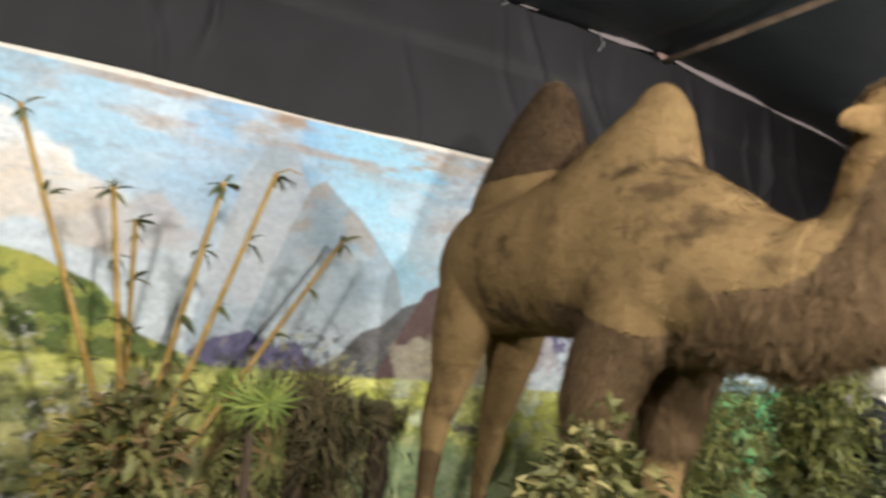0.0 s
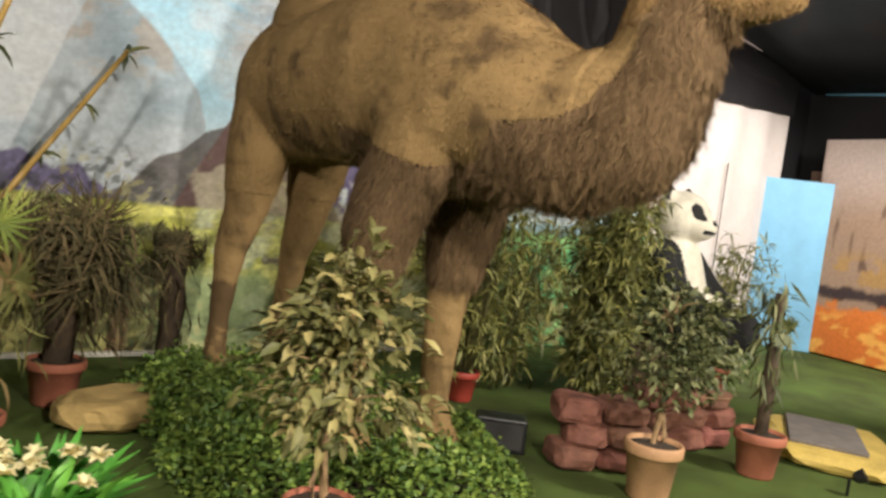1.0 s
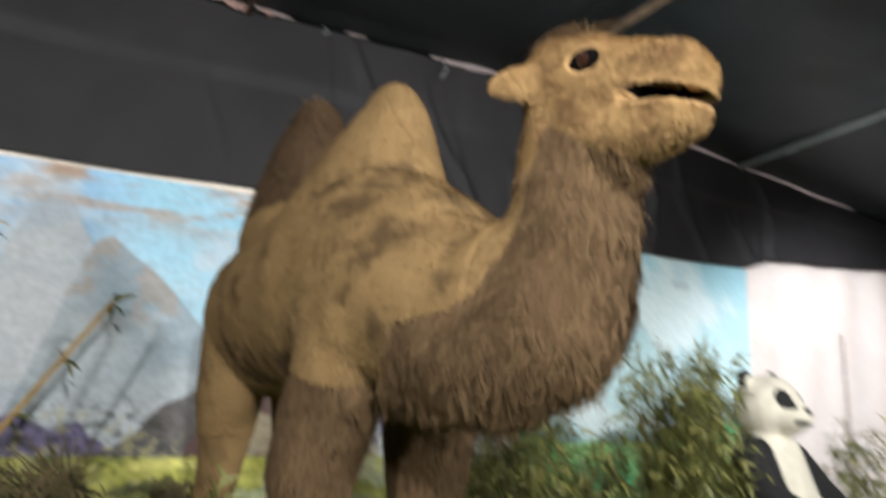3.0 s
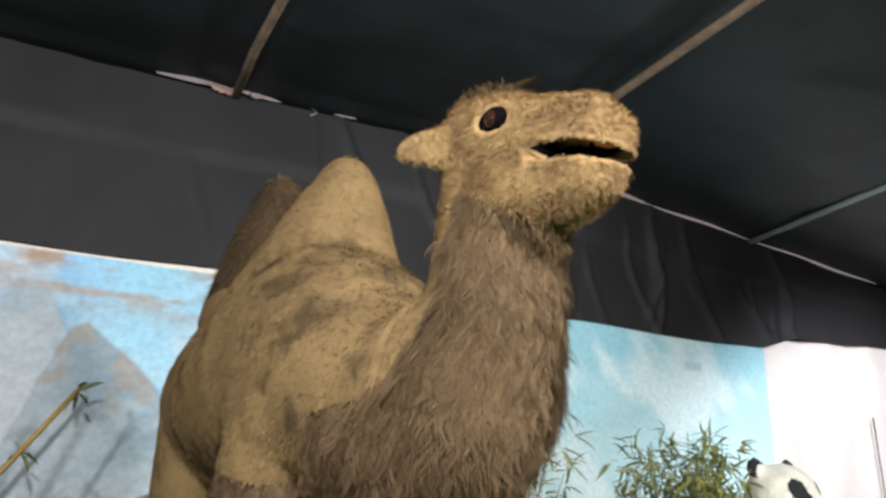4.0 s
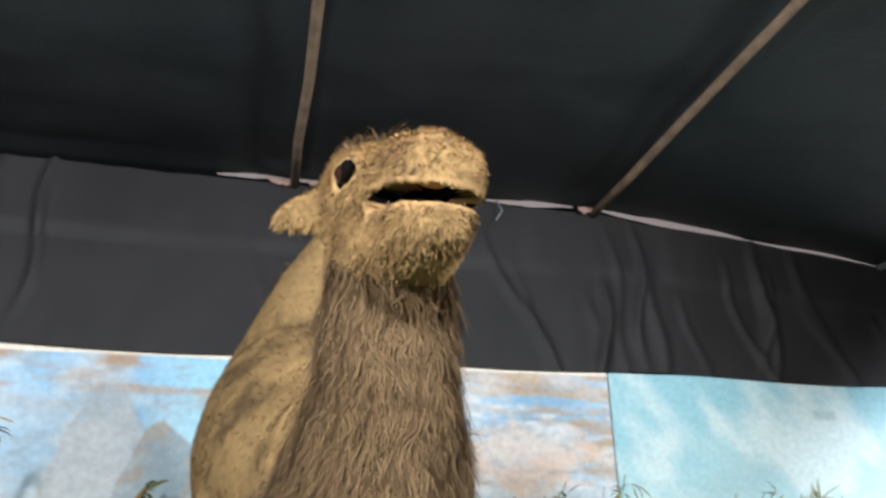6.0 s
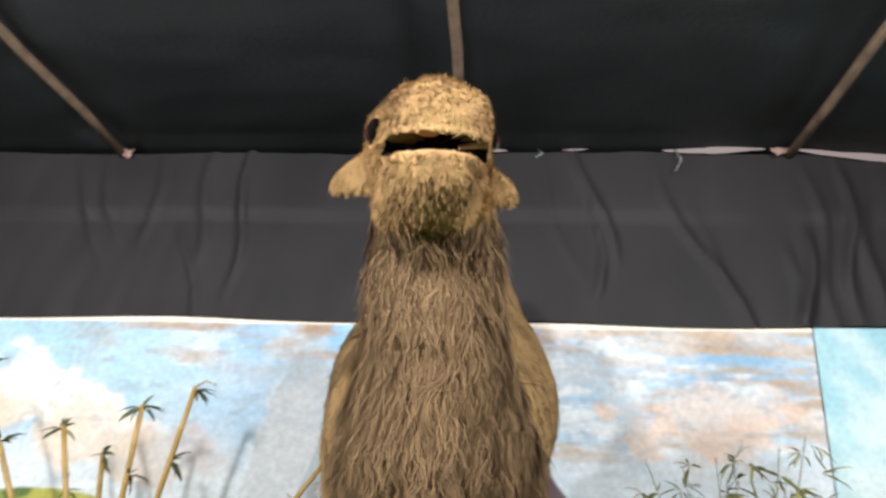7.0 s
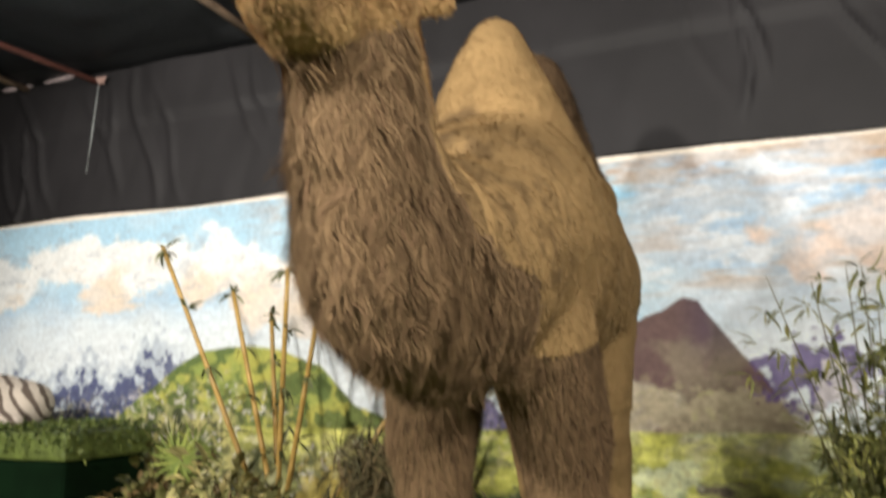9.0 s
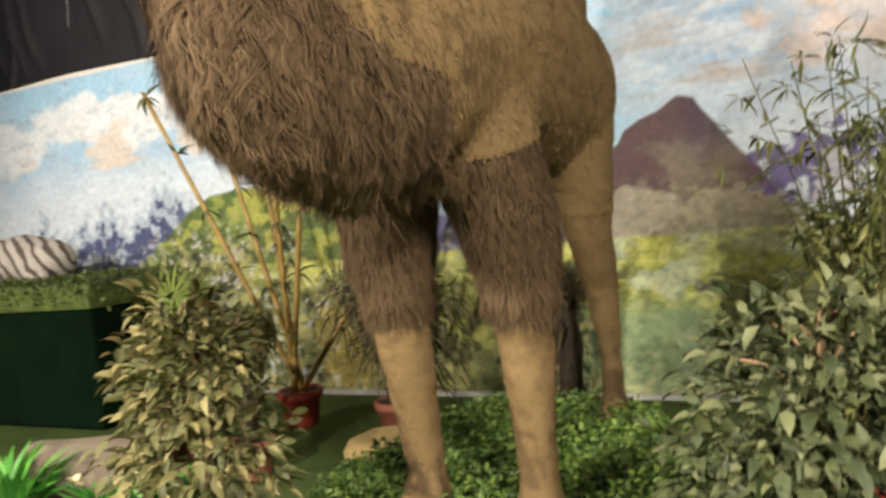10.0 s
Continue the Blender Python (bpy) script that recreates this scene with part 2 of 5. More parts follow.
def worn_by(m, tint):
    """Mixes a second colour in by the wear of the cloth or the tone of each lock."""
    N, Lk = m.node_tree.nodes, m.node_tree.links
    att = N.new("ShaderNodeAttribute")
    att.attribute_name = "wear"
    mix = N.new("ShaderNodeMix")
    mix.data_type = "RGBA"
    mix.inputs[7].default_value = (*tint, 1)
    base = N["Principled BSDF"].inputs["Base Color"]
    Lk.new(base.links[0].from_socket, mix.inputs[6])
    Lk.new(att.outputs["Fac"], mix.inputs[0])
    Lk.new(mix.outputs[2], base)


for worn_mat in (M_TAN, M_TANFUR):
    worn_by(worn_mat, (0.108, 0.070, 0.036))
worn_by(M_BROWNFUR, (0.196, 0.127, 0.067))
M_EYE = material("glass_eye", (0.03, 0.012, 0.008), 0.06, vary=0.2, bump=0)
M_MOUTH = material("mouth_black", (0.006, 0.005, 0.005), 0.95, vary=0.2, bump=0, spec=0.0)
M_SKYGLOW = bpy.data.materials.new("daylight")
M_SKYGLOW.use_nodes = True
M_SKYGLOW.node_tree.nodes["Principled BSDF"].inputs["Base Color"].default_value = (0.05, 0.045, 0.04, 1)
M_SKYGLOW.node_tree.nodes["Principled BSDF"].inputs["Emission Color"].default_value = (1.0, 0.76, 0.68, 1)
M_SKYGLOW.node_tree.nodes["Principled BSDF"].inputs["Emission Strength"].default_value = 0.24


def painted(name, rough=0.75):
    m = bpy.data.materials.new(name)
    m.use_nodes = True
    N, Lk = m.node_tree.nodes, m.node_tree.links
    att = N.new("ShaderNodeAttribute")
    att.attribute_name = "paint"
    bsdf = N["Principled BSDF"]
    bsdf.inputs["Roughness"].default_value = rough
    bsdf.inputs["Specular IOR Level"].default_value = 0.2
    tc = N.new("ShaderNodeTexCoord")
    n1 = N.new("ShaderNodeTexNoise")
    n1.inputs["Scale"].default_value, n1.inputs["Detail"].default_value = 22, 6
    Lk.new(tc.outputs["Object"], n1.inputs["Vector"])
    mr = N.new("ShaderNodeMapRange")
    mr.inputs["From Min"].default_value, mr.inputs["From Max"].default_value = 0.3, 0.7
    mr.inputs["To Min"].default_value, mr.inputs["To Max"].default_value = 0.90, 1.09
    Lk.new(n1.outputs[0], mr.inputs["Value"])
    mul = N.new("ShaderNodeMix")
    mul.data_type, mul.blend_type = "RGBA", "MULTIPLY"
    mul.inputs[0].default_value = 1.0
    Lk.new(att.outputs["Color"], mul.inputs[6]), Lk.new(mr.outputs[0], mul.inputs[7])
    Lk.new(mul.outputs[2], bsdf.inputs["Base Color"])
    b = N.new("ShaderNodeBump")
    b.inputs["Strength"].default_value, b.inputs["Distance"].default_value = 0.15, 0.01
    Lk.new(n1.outputs[0], b.inputs["Height"]), Lk.new(b.outputs[0], bsdf.inputs["Normal"])
    return m


M_PAINT = painted("painted_canvas")

# ---- structure ----
WALL_Y, WALL_TOP, EAVE = 5.42, 3.07, 4.5


def eave_z(x):
    return EAVE - 0.105 * np.maximum(0, np.asarray(x) - 5.6)


floor = part("floor", box_bm(24, 15, 0.1, (2, -1.0, -0.05)), M_TURF, None)
tagged(floor, "green artificial turf carpet covering the hall floor", "floor", kind="structure")


def sheet(name, x0, x1, z0, z1, nx, nz, fn, mat, smooth_faces=True):
    """A hanging cloth across x and z; fn gives y and z for the grid."""
    xs, ts = np.meshgrid(np.linspace(x0, x1, nx), np.linspace(0, 1, nz))
    y, z = fn(xs, ts, z0, z1)
    pts = np.stack([xs, y, z], -1).reshape(-1, 3)
    i = np.arange(nx * nz).reshape(nz, nx)
    f = np.stack([i[:-1, :-1], i[:-1, 1:], i[1:, 1:], i[1:, :-1]], -1).reshape(-1, 4)
    me = bent(pts, name, f, (mat,), smooth_faces=smooth_faces)
    return me, xs, z


def lerp(a, b, f):
    return a * (1 - f[..., None]) + np.array(b) * f[..., None]


def blob(x, z, cx, cz, rx, rz, n, rag=0.25, soft=0.22):
    d = np.sqrt(((x - cx) / rx) ** 2 + ((z - cz) / rz) ** 2)
    return smooth(1.15 - d + (n - 0.5) * rag * 2, 0.0, soft)


def ridge(x, pts):
    return np.interp(x, [p[0] for p in pts], [p[1] for p in pts], left=-9, right=-9)


def landscape(x, z):
    n1, n2, n3 = fbm(x * 1.3, z * 2.2), fbm(x * 4 + 50, z * 5 + 9), fbm(x * 14 + 3, z * 14 + 80, 3)
    n4 = fbm(x * 5 + 30, z * 16 + 12, 3)
    # sky, paler towards the horizon
    c = lerp(np.zeros(x.shape + (3,)) + np.array((0.80, 0.86, 0.90)), (0.34, 0.56, 0.80), smooth(z + (n1 - 0.5) * 1.2, 1.7, 2.9))
    c = lerp(c, (0.40, 0.68, 0.85), 0.85 * smooth(x, 1.9, 2.5) * smooth(3.7 - x, 0, 0.8) * smooth(z, 1.3, 2.0))
    # clouds: cream masses, long white and rusty streaks
    c = lerp(c, (0.50, 0.73, 0.87), 0.7 * smooth(1.4 - x, 0, 1.0) * smooth(z, 2.0, 2.5))
    puff = fbm(x * 3.2 + 8, z * 4.2 + 61, 5)
    for cx, cz, rx, rz, k in ((-3.1, 2.45, 0.8, 0.26, 0.9), (-2.2, 2.60, 0.62, 0.24, 0.95), (-1.30, 2.48, 0.62, 0.30, 1.0), (-0.42, 2.46, 0.50, 0.30, 1.0), (0.15, 2.26, 0.45, 0.30, 1.0), (0.62, 2.02, 0.42, 0.26, 0.8)):
        f = blob(x, z, cx, cz, rx, rz, puff, 0.75, 0.35) * k
        white = lerp(np.zeros(x.shape + (3,)) + np.array((0.93, 0.93, 0.92)), (0.84, 0.72, 0.60), smooth(cz + 0.05 - z + (puff - 0.5) * 0.9 + 0.12 * (x + 1.2), 0.0, 0.35))
        c = c * (1 - f[..., None]) + white * f[..., None]
    c = lerp(c, (0.72, 0.56, 0.48), blob(x, z, 0.9, 1.98, 0.42, 0.24, n2, 0.9, 0.6) * 0.55)
    c = lerp(c, (0.80, 0.86, 0.90), smooth(fbm(x * 2.4 + 33, z * 3.5 + 14), 0.5, 0.65) * smooth(x, 0.5, 0.9) * smooth(2.2 - x, 0, 0.5) * smooth(z, 1.8, 2.1) * 0.6)
    c = lerp(c, (0.90, 0.92, 0.95), smooth(n4, 0.42, 0.70) * smooth(x, 2.6, 3.6) * smooth(z, 1.9, 2.2) * 0.8)
    streak = smooth(fbm(x * 2.2 + 70, z * 9 + 5, 4), 0.46, 0.72)
    c = lerp(c, (0.46, 0.30, 0.19), streak * smooth(z, 2.5, 2.9) * smooth(x, -0.6, 1.0) * 0.9)
    c = lerp(c, (0.55, 0.43, 0.33), smooth(fbm(x * 1.8 + 7, z * 11 + 45, 4), 0.44, 0.68) * smooth(z, 1.95, 2.2) * smooth(x, 2.9, 3.4) * 0.95)
    c = lerp(c, (0.86, 0.66, 0.54), blob(x, z, 4.75, 2.35, 0.7, 0.24, n2, 1.0, 0.6) * 0.85)
    haze = fbm(x * 3.1 + z * 2 + 3, z * 3.6 - x + 40, 5)
    c = lerp(c, (0.72, 0.75, 0.80), smooth(haze, 0.38, 0.68) * (0.22 + 0.3 * smooth(x, 1.2, 2.2)))
    c = lerp(c, (0.36, 0.40, 0.46), smooth(fbm(x * 7 + 90, z * 15 + 3, 4), 0.58, 0.72) * smooth(z, 1.9, 2.3) * 0.35)
    # pink glow over the plain
    c = lerp(c, (0.86, 0.70, 0.70), blob(x, z, 2.1, 1.28, 0.7, 0.22, n2, 0.4) * 0.8)
    # pale rounded mountains
    far = ridge(x, [(1.28, 1.2), (1.42, 1.9), (1.55, 2.45), (1.68, 2.72), (1.80, 2.80), (1.95, 2.72), (2.08, 2.45), (2.2, 1.8), (2.3, 1.2)])
    near = ridge(x, [(1.62, 1.2), (1.80, 1.75), (1.96, 2.22), (2.08, 2.52), (2.18, 2.58), (2.32, 2.48), (2.51, 2.33), (2.72, 2.14), (2.86, 1.97), (2.94, 1.75), (3.0, 1.2)])
    wob = (n2 - 0.5) * 0.06
    pale = lerp(np.zeros(x.shape + (3,)) + np.array((0.50, 0.58, 0.66)), (0.66, 0.68, 0.71), smooth(n1, 0.35, 0.65))
    f = smooth(far + wob - z, 0.0, 0.03) * 0.85
    c = c * (1 - f[..., None]) + pale * f[..., None]
    grey = lerp(lerp(np.zeros(x.shape + (3,)) + np.array((0.32, 0.39, 0.45)), (0.52, 0.58, 0.63), smooth(n1 + 0.3 * n2, 0.5, 0.8)), (0.44, 0.33, 0.24), 0.6 * smooth(n2, 0.48, 0.62) * smooth(z, 1.7, 2.2))
    f = smooth(near + wob - z, 0.0, 0.03) * 0.9
    c = c * (1 - f[..., None]) + grey * f[..., None]
    # purple distance
    dist = ridge(x, [(1.2, 1.1), (1.5, 1.32), (1.72, 1.38), (1.95, 1.28), (2.1, 1.33), (2.35, 1.15)])
    c = lerp(c, (0.17, 0.15, 0.26), smooth(dist + (n2 - 0.5) * 0.16 - z, 0, 0.03))
    # dark hill and brown peak
    hill = ridge(x, [(2.2, 1.12), (2.45, 1.26), (2.62, 1.45), (2.78, 1.52), (2.95, 1.70), (3.1, 1.76), (3.35, 1.5), (3.5, 1.1)])
    c = lerp(c, (0.12, 0.105, 0.10), smooth(hill + (n2 - 0.5) * 0.05 - z, 0, 0.02) * (0.75 + 0.25 * n1))
    peak = ridge(x, [(2.7, 1.0), (2.95, 1.5), (3.14, 1.84), (3.24, 1.90), (3.4, 1.96), (3.5, 2.03), (3.6, 2.0), (3.7, 1.84), (3.86, 1.62), (3.98, 1.5), (4.12, 1.24), (4.3, 1.0)])
    pk = lerp(lerp(np.zeros(x.shape + (3,)) + np.array((0.165, 0.105, 0.10)), (0.25, 0.20, 0.15), smooth(n2, 0.4, 0.65)), (0.10, 0.07, 0.10), 0.7 * smooth(x, 3.4, 3.65) * smooth(z, 1.5, 1.8))
    f = smooth(peak + (n2 - 0.5) * 0.05 - z, 0, 0.02)
    c = c * (1 - f[..., None]) + pk * f[..., None]
    c = lerp(c, (0.62, 0.56, 0.42), blob(x, z, 3.15, 1.25, 0.28, 0.2, n2, 0.6) * 0.6)
    c = lerp(c, (0.42, 0.36, 0.24), blob(x, z, 3.7, 1.2, 0.5, 0.2, n3, 0.7) * 0.7)
    # purple and white trees
    c = lerp(c, (0.12, 0.07, 0.24), blob(x, z, 4.3, 1.5, 0.34, 0.2, n3, 0.9) * 0.85)
    c = lerp(c, (0.74, 0.70, 0.70), blob(x, z, 4.42, 1.42, 0.13, 0.14, n3, 1.4) * 0.8)
    # blue trees and green hill to the west
    trees = 1.28 + 0.5 * smooth(x, -3.4, -1.1) + (fbm(x * 2.2 + 9, x * 0 + 3, 3) - 0.5) * 0.7 - 0.12 * np.abs(np.sin(x * 6.5 + 2 * np.sin(x * 2)))
    c = lerp(c, (0.40, 0.46, 0.55), smooth(trees + 0.16 + (n3 - 0.5) * 0.7 - z, 0, 0.22) * smooth(-0.5 - x, 0, 0.6) * 0.75)
    c = lerp(c, (0.07, 0.08, 0.19), smooth(trees - 0.14 + (n3 - 0.5) * 0.9 - z, 0, 0.10) * smooth(-0.55 - x, 0, 0.35) * 0.92)
    c = lerp(c, (0.62, 0.60, 0.66), smooth(n3, 0.62, 0.7) * smooth(trees - 0.3 - z, 0, 0.05) * smooth(-0.8 - x, 0, 0.4) * smooth(z, 1.15, 1.3) * 0.8)
    green = ridge(x, [(-1.7, 1.0), (-1.2, 1.32), (-0.75, 1.62), (-0.5, 1.74), (-0.04, 1.78), (0.3, 1.74), (0.67, 1.60), (1.0, 1.3), (1.5, 1.1), (2.0, 1.02)])
    gr = lerp(np.zeros(x.shape + (3,)) + np.array((0.50, 0.48, 0.11)), (0.28, 0.34, 0.09), smooth(n2 + 0.25 * n1, 0.5, 0.8))
    gr = lerp(gr, (0.10, 0.15, 0.05), smooth(fbm(x * 10 + 2, z * 12 + 6, 3) + 0.35 * (1.62 - z), 0.50, 0.62) * 0.85)
    f = smooth(green + (n2 - 0.5) * 0.05 - z, 0, 0.02)
    c = c * (1 - f[..., None]) + gr * f[..., None]
    # meadow
    mead = lerp(lerp(np.zeros(x.shape + (3,)) + np.array((0.46, 0.46, 0.10)), (0.70, 0.68, 0.20), smooth(n4, 0.40, 0.58)), (0.20, 0.24, 0.08), smooth(n2, 0.46, 0.74))
    f = smooth(1.12 + (n1 - 0.5) * 0.06 - z, 0, 0.03)
    c = c * (1 - f[..., None]) + mead * f[..., None]
    c = lerp(c, (0.40, 0.36, 0.27), f * smooth(x, 2.8, 3.1) * smooth(z, 0.92, 1.02) * smooth(n2, 0.35, 0.6) * 0.8)
    c = lerp(c, (0.07, 0.075, 0.05), smooth(0.06 - np.abs(z - 0.86 - 0.04 * np.sin(x * 3)) + (n3 - 0.5) * 0.12, 0, 0.04) * smooth(x, 1.9, 2.3) * smooth(3.3 - x, 0, 0.3) * 0.8)
    c = lerp(c, (0.11, 0.08, 0.09), blob(x, z, 3.75, 0.72, 0.22, 0.07, n3, 0.6) * 0.9)
    east = smooth(x, 2.90, 2.935)
    c = lerp(c, (0.62, 0.64, 0.22), f * east * smooth(n4, 0.35, 0.6) * smooth(z, 0.55, 0.7) * 0.7)
    c = lerp(c, (0.40, 0.48, 0.30), f * east * smooth(0.72 + (n1 - 0.5) * 0.3 - z, 0, 0.2) * 0.75)
    c = lerp(c, (0.66, 0.70, 0.50), f * east * smooth(n2, 0.56, 0.66) * 0.6)
    # scrub of the foreground, ever busier
    busy = smooth(0.62 + (n1 - 0.5) * 0.7 + 0.6 * smooth(1.9 - x, 0, 1.2) + (n2 - 0.5) * 0.4 - z, 0, 0.2) * (1 - 0.7 * east)
    scr = lerp(lerp(np.zeros(x.shape + (3,)) + np.array((0.22, 0.23, 0.10)), (0.52, 0.47, 0.19), smooth(n2, 0.45, 0.58)), (0.05, 0.055, 0.035), smooth(0.5 * n3 + 0.5 * fbm(x * 7 + 1, z * 7 + 2, 3), 0.49, 0.58))
    scr = lerp(scr, (0.66, 0.62, 0.56), smooth(fbm(x * 9 + 40, z * 11 + 7, 3), 0.66, 0.74) * smooth(2.2 - x, 0, 0.8) * 0.8)
    c = c * (1 - busy[..., None] * 0.9) + scr * busy[..., None] * 0.9
    c = lerp(c, (0.52, 0.40, 0.10), blob(x, z, 0.8, 0.42, 0.3, 0.35, n3, 0.7) * 0.75)
    c = lerp(c, (0.20, 0.30, 0.14), blob(x, z, 3.2, 0.35, 0.6, 0.3, n3, 0.8) * 0.5)
    for tx, top in ((2.45, 0.5),):
        trunk = smooth(0.075 + (n3 - 0.5) * 0.06 - np.abs(x - tx - 0.03 * np.sin(z * 4)), 0, 0.02) * smooth(top - z, 0, 0.05)
        c = lerp(c, (0.16, 0.085, 0.05), trunk * 0.9)
        c = lerp(c, (0.10, 0.11, 0.06), blob(x, z, tx, top + 0.02, 0.26, 0.14, n3, 1.0) * 0.8)
    # dabs of the brush: dark hollows and light leaves over all the ground
    low = smooth(1.55 + (n1 - 0.5) * 0.5 - z, 0, 0.35) * smooth(fbm(x * 1.7 + 21, z * 2.4 + 8), 0.36, 0.52)
    dab = fbm(x * 17 + 60, z * 19 + 31, 3)
    c = lerp(c, (0.045, 0.05, 0.035), smooth(0.42 - dab, 0, 0.07) * low * (0.6 - 0.3 * east))
    c = lerp(c, (0.50, 0.47, 0.24), smooth(dab, 0.60, 0.68) * low * 0.6)
    c = lerp(c, (0.70, 0.66, 0.60), smooth(fbm(x * 21 + 9, z * 23 + 77, 3), 0.66, 0.72) * low * smooth(1.5 - x, 0, 1.0) * 0.8)
    stroke = fbm(x * 26 + 5, z * 30 + 9, 3) * 0.6 + fbm(x * 9 + 70, z * 20 + 2, 3) * 0.4
    c = c * (1 + (stroke - 0.5) * 0.9 * (0.35 + 0.65 * smooth(1.75 - z, 0, 0.5)))[..., None]
    c = c * (1 + 0.10 * east * smooth(2.1 - z, 0, 0.5))[..., None]
    # pale rim put into the colour for the brightly lit top edge of the canvas
    c = lerp(c, (0.93, 0.84, 0.74), smooth(z, 3.018, 3.03))
    return c


def riverland(x, z):
    n1, n2, n3 = fbm(x * 0.9 + 11, z * 1.6), fbm(x * 3 + 5, z * 4 + 9), fbm(x * 12 + 3, z * 12 + 80, 3)
    c = lerp(np.zeros(x.shape + (3,)) + np.array((0.57, 0.77, 0.81)), (0.37, 0.63, 0.73), smooth(z + (n1 - 0.5) * 1.4, 1.6, 3.0))
    c = lerp(c, (0.78, 0.88, 0.90), smooth(fbm(x * 1.2 + z * 1.0, z * 0.7 - x * 0.5), 0.48, 0.64) * 0.75)
    c = lerp(c, (0.44, 0.56, 0.60), smooth(0.12 - np.abs(x - 7.53), 0, 0.02) * smooth(0.05 - np.abs(z - 2.78), 0, 0.02) * 0.7)
    ridge_g = 1.22 + 0.28 * fbm(x * 1.4 + 4, x * 0 + 2, 4) + 0.12 * np.sin(x * 1.7)
    c = lerp(c, (0.16, 0.28, 0.30), smooth(ridge_g + 0.16 * fbm(x * 3, x * 0 + 8, 3) - z, 0, 0.04) * 0.8)
    g = lerp(np.zeros(x.shape + (3,)) + np.array((0.11, 0.38, 0.16)), (0.28, 0.52, 0.20), smooth(n2, 0.4, 0.6))
    f = smooth(ridge_g - 0.02 + (n2 - 0.5) * 0.1 - z, 0, 0.03)
    c = c * (1 - f[..., None]) + g * f[..., None]
    c = lerp(c, (0.22, 0.19, 0.08), smooth(0.85 + (n1 - 0.5) * 0.4 - z, 0, 0.1) * smooth(n3, 0.4, 0.6) * 0.9)
    return c


def lava(x, z):
    n1, n2 = fbm(x * 1.3 + 3, z * 1.8), fbm(x * 6, z * 6 + 20)
    c = lerp(np.zeros(x.shape + (3,)) + np.array((0.36, 0.24, 0.17)), (0.52, 0.42, 0.38), smooth(z, 1.8, 2.8))
    tower = smooth(fbm(x * 5 + 9, z * 1.2, 3), 0.50, 0.58) * smooth(2.3 - z, 0, 0.2) * smooth(z, 1.2, 1.3)
    c = lerp(c, (0.12, 0.07, 0.05), tower * 0.8)
    c = lerp(c, (0.42, 0.25, 0.10), smooth(n2, 0.45, 0.6) * smooth(1.6 - z, 0, 0.3))
    c = lerp(c, (0.06, 0.04, 0.04), smooth(0.14 - np.abs(z - 0.92) + (n2 - 0.5) * 0.2, 0, 0.08))
    c = lerp(c, (0.75, 0.20, 0.04), smooth(0.8 + (n2 - 0.5) * 0.3 - z, 0, 0.1) * 0.95)
    c = lerp(c, (0.95, 0.52, 0.12), smooth(fbm(x * 3 + z * 5, z * 6 - x * 3, 3), 0.5, 0.62) * smooth(0.72 - z, 0, 0.2) * 0.7)
    return c


def mural(name, x0, x1, top, paint, nx, nz, label):
    def fold(xs, ts, z0, z1):
        y = WALL_Y + 0.012 * (fbm(xs * 1.5, ts * 2) - 0.5) * 2
        return y, z0 + (z1 + 0.015 * (fbm(xs * 1.1, xs * 0 + 7) - 0.5) * 2 - z0) * ts
    me, xs, zs = sheet(name, x0, x1, 0.0, top, nx, nz, fold, M_PAINT)
    col = np.ones((xs.size, 4), dtype=np.float32)
    col[:, :3] = np.clip(paint(xs.ravel(), zs.ravel()), 0, 1)
    att = me.color_attributes.new("paint", "FLOAT_COLOR", "POINT")
    att.data.foreach_set("color", col.ravel())
    ob = new(name, me)
    mod = ob.modifiers.new("thickness", "SOLIDIFY")
    mod.thickness, mod.offset = 0.008, 1
    return tagged(ob, label, "backdrop", kind="structure")


mural("backdrop", -6.5, 5.545, WALL_TOP, landscape, 900, 230, "painted canvas backdrop of mountains, meadow and clouds")
mural("backdrop", 5.555, 8.51, WALL_TOP - 0.01, riverland, 200, 150, "painted canvas backdrop of pale blue sky and green hills")


def flat_cloth(xs, ts, z0, z1):
    y = WALL_Y + 0.02 + 0.02 * np.sin(xs * 9 + 2 * fbm(xs, ts)) + 0.0 * ts
    z1 = np.interp(xs, [8.3, 9.0, 10.3, 11.0, 11.6], [3.12, 3.2, 3.30, 3.36, 3.34])
    return y, z0 + (z1 - z0) * ts


me, _, _ = sheet("white_curtain", 8.52, 11.55, 0.0, 3.3, 80, 20, flat_cloth, M_WHITE)
curtain = tagged(new("white_curtain", me), "bright white cloth sheet hung over the far wall", "curtain", kind="structure")
part("cord", tube_mesh("cord", [[(10.05, 5.38, 0.9, 0.007), (10.04, 5.38, 2.45, 0.007)]]), M_BLACK, curtain, "thin dark vertical strip")


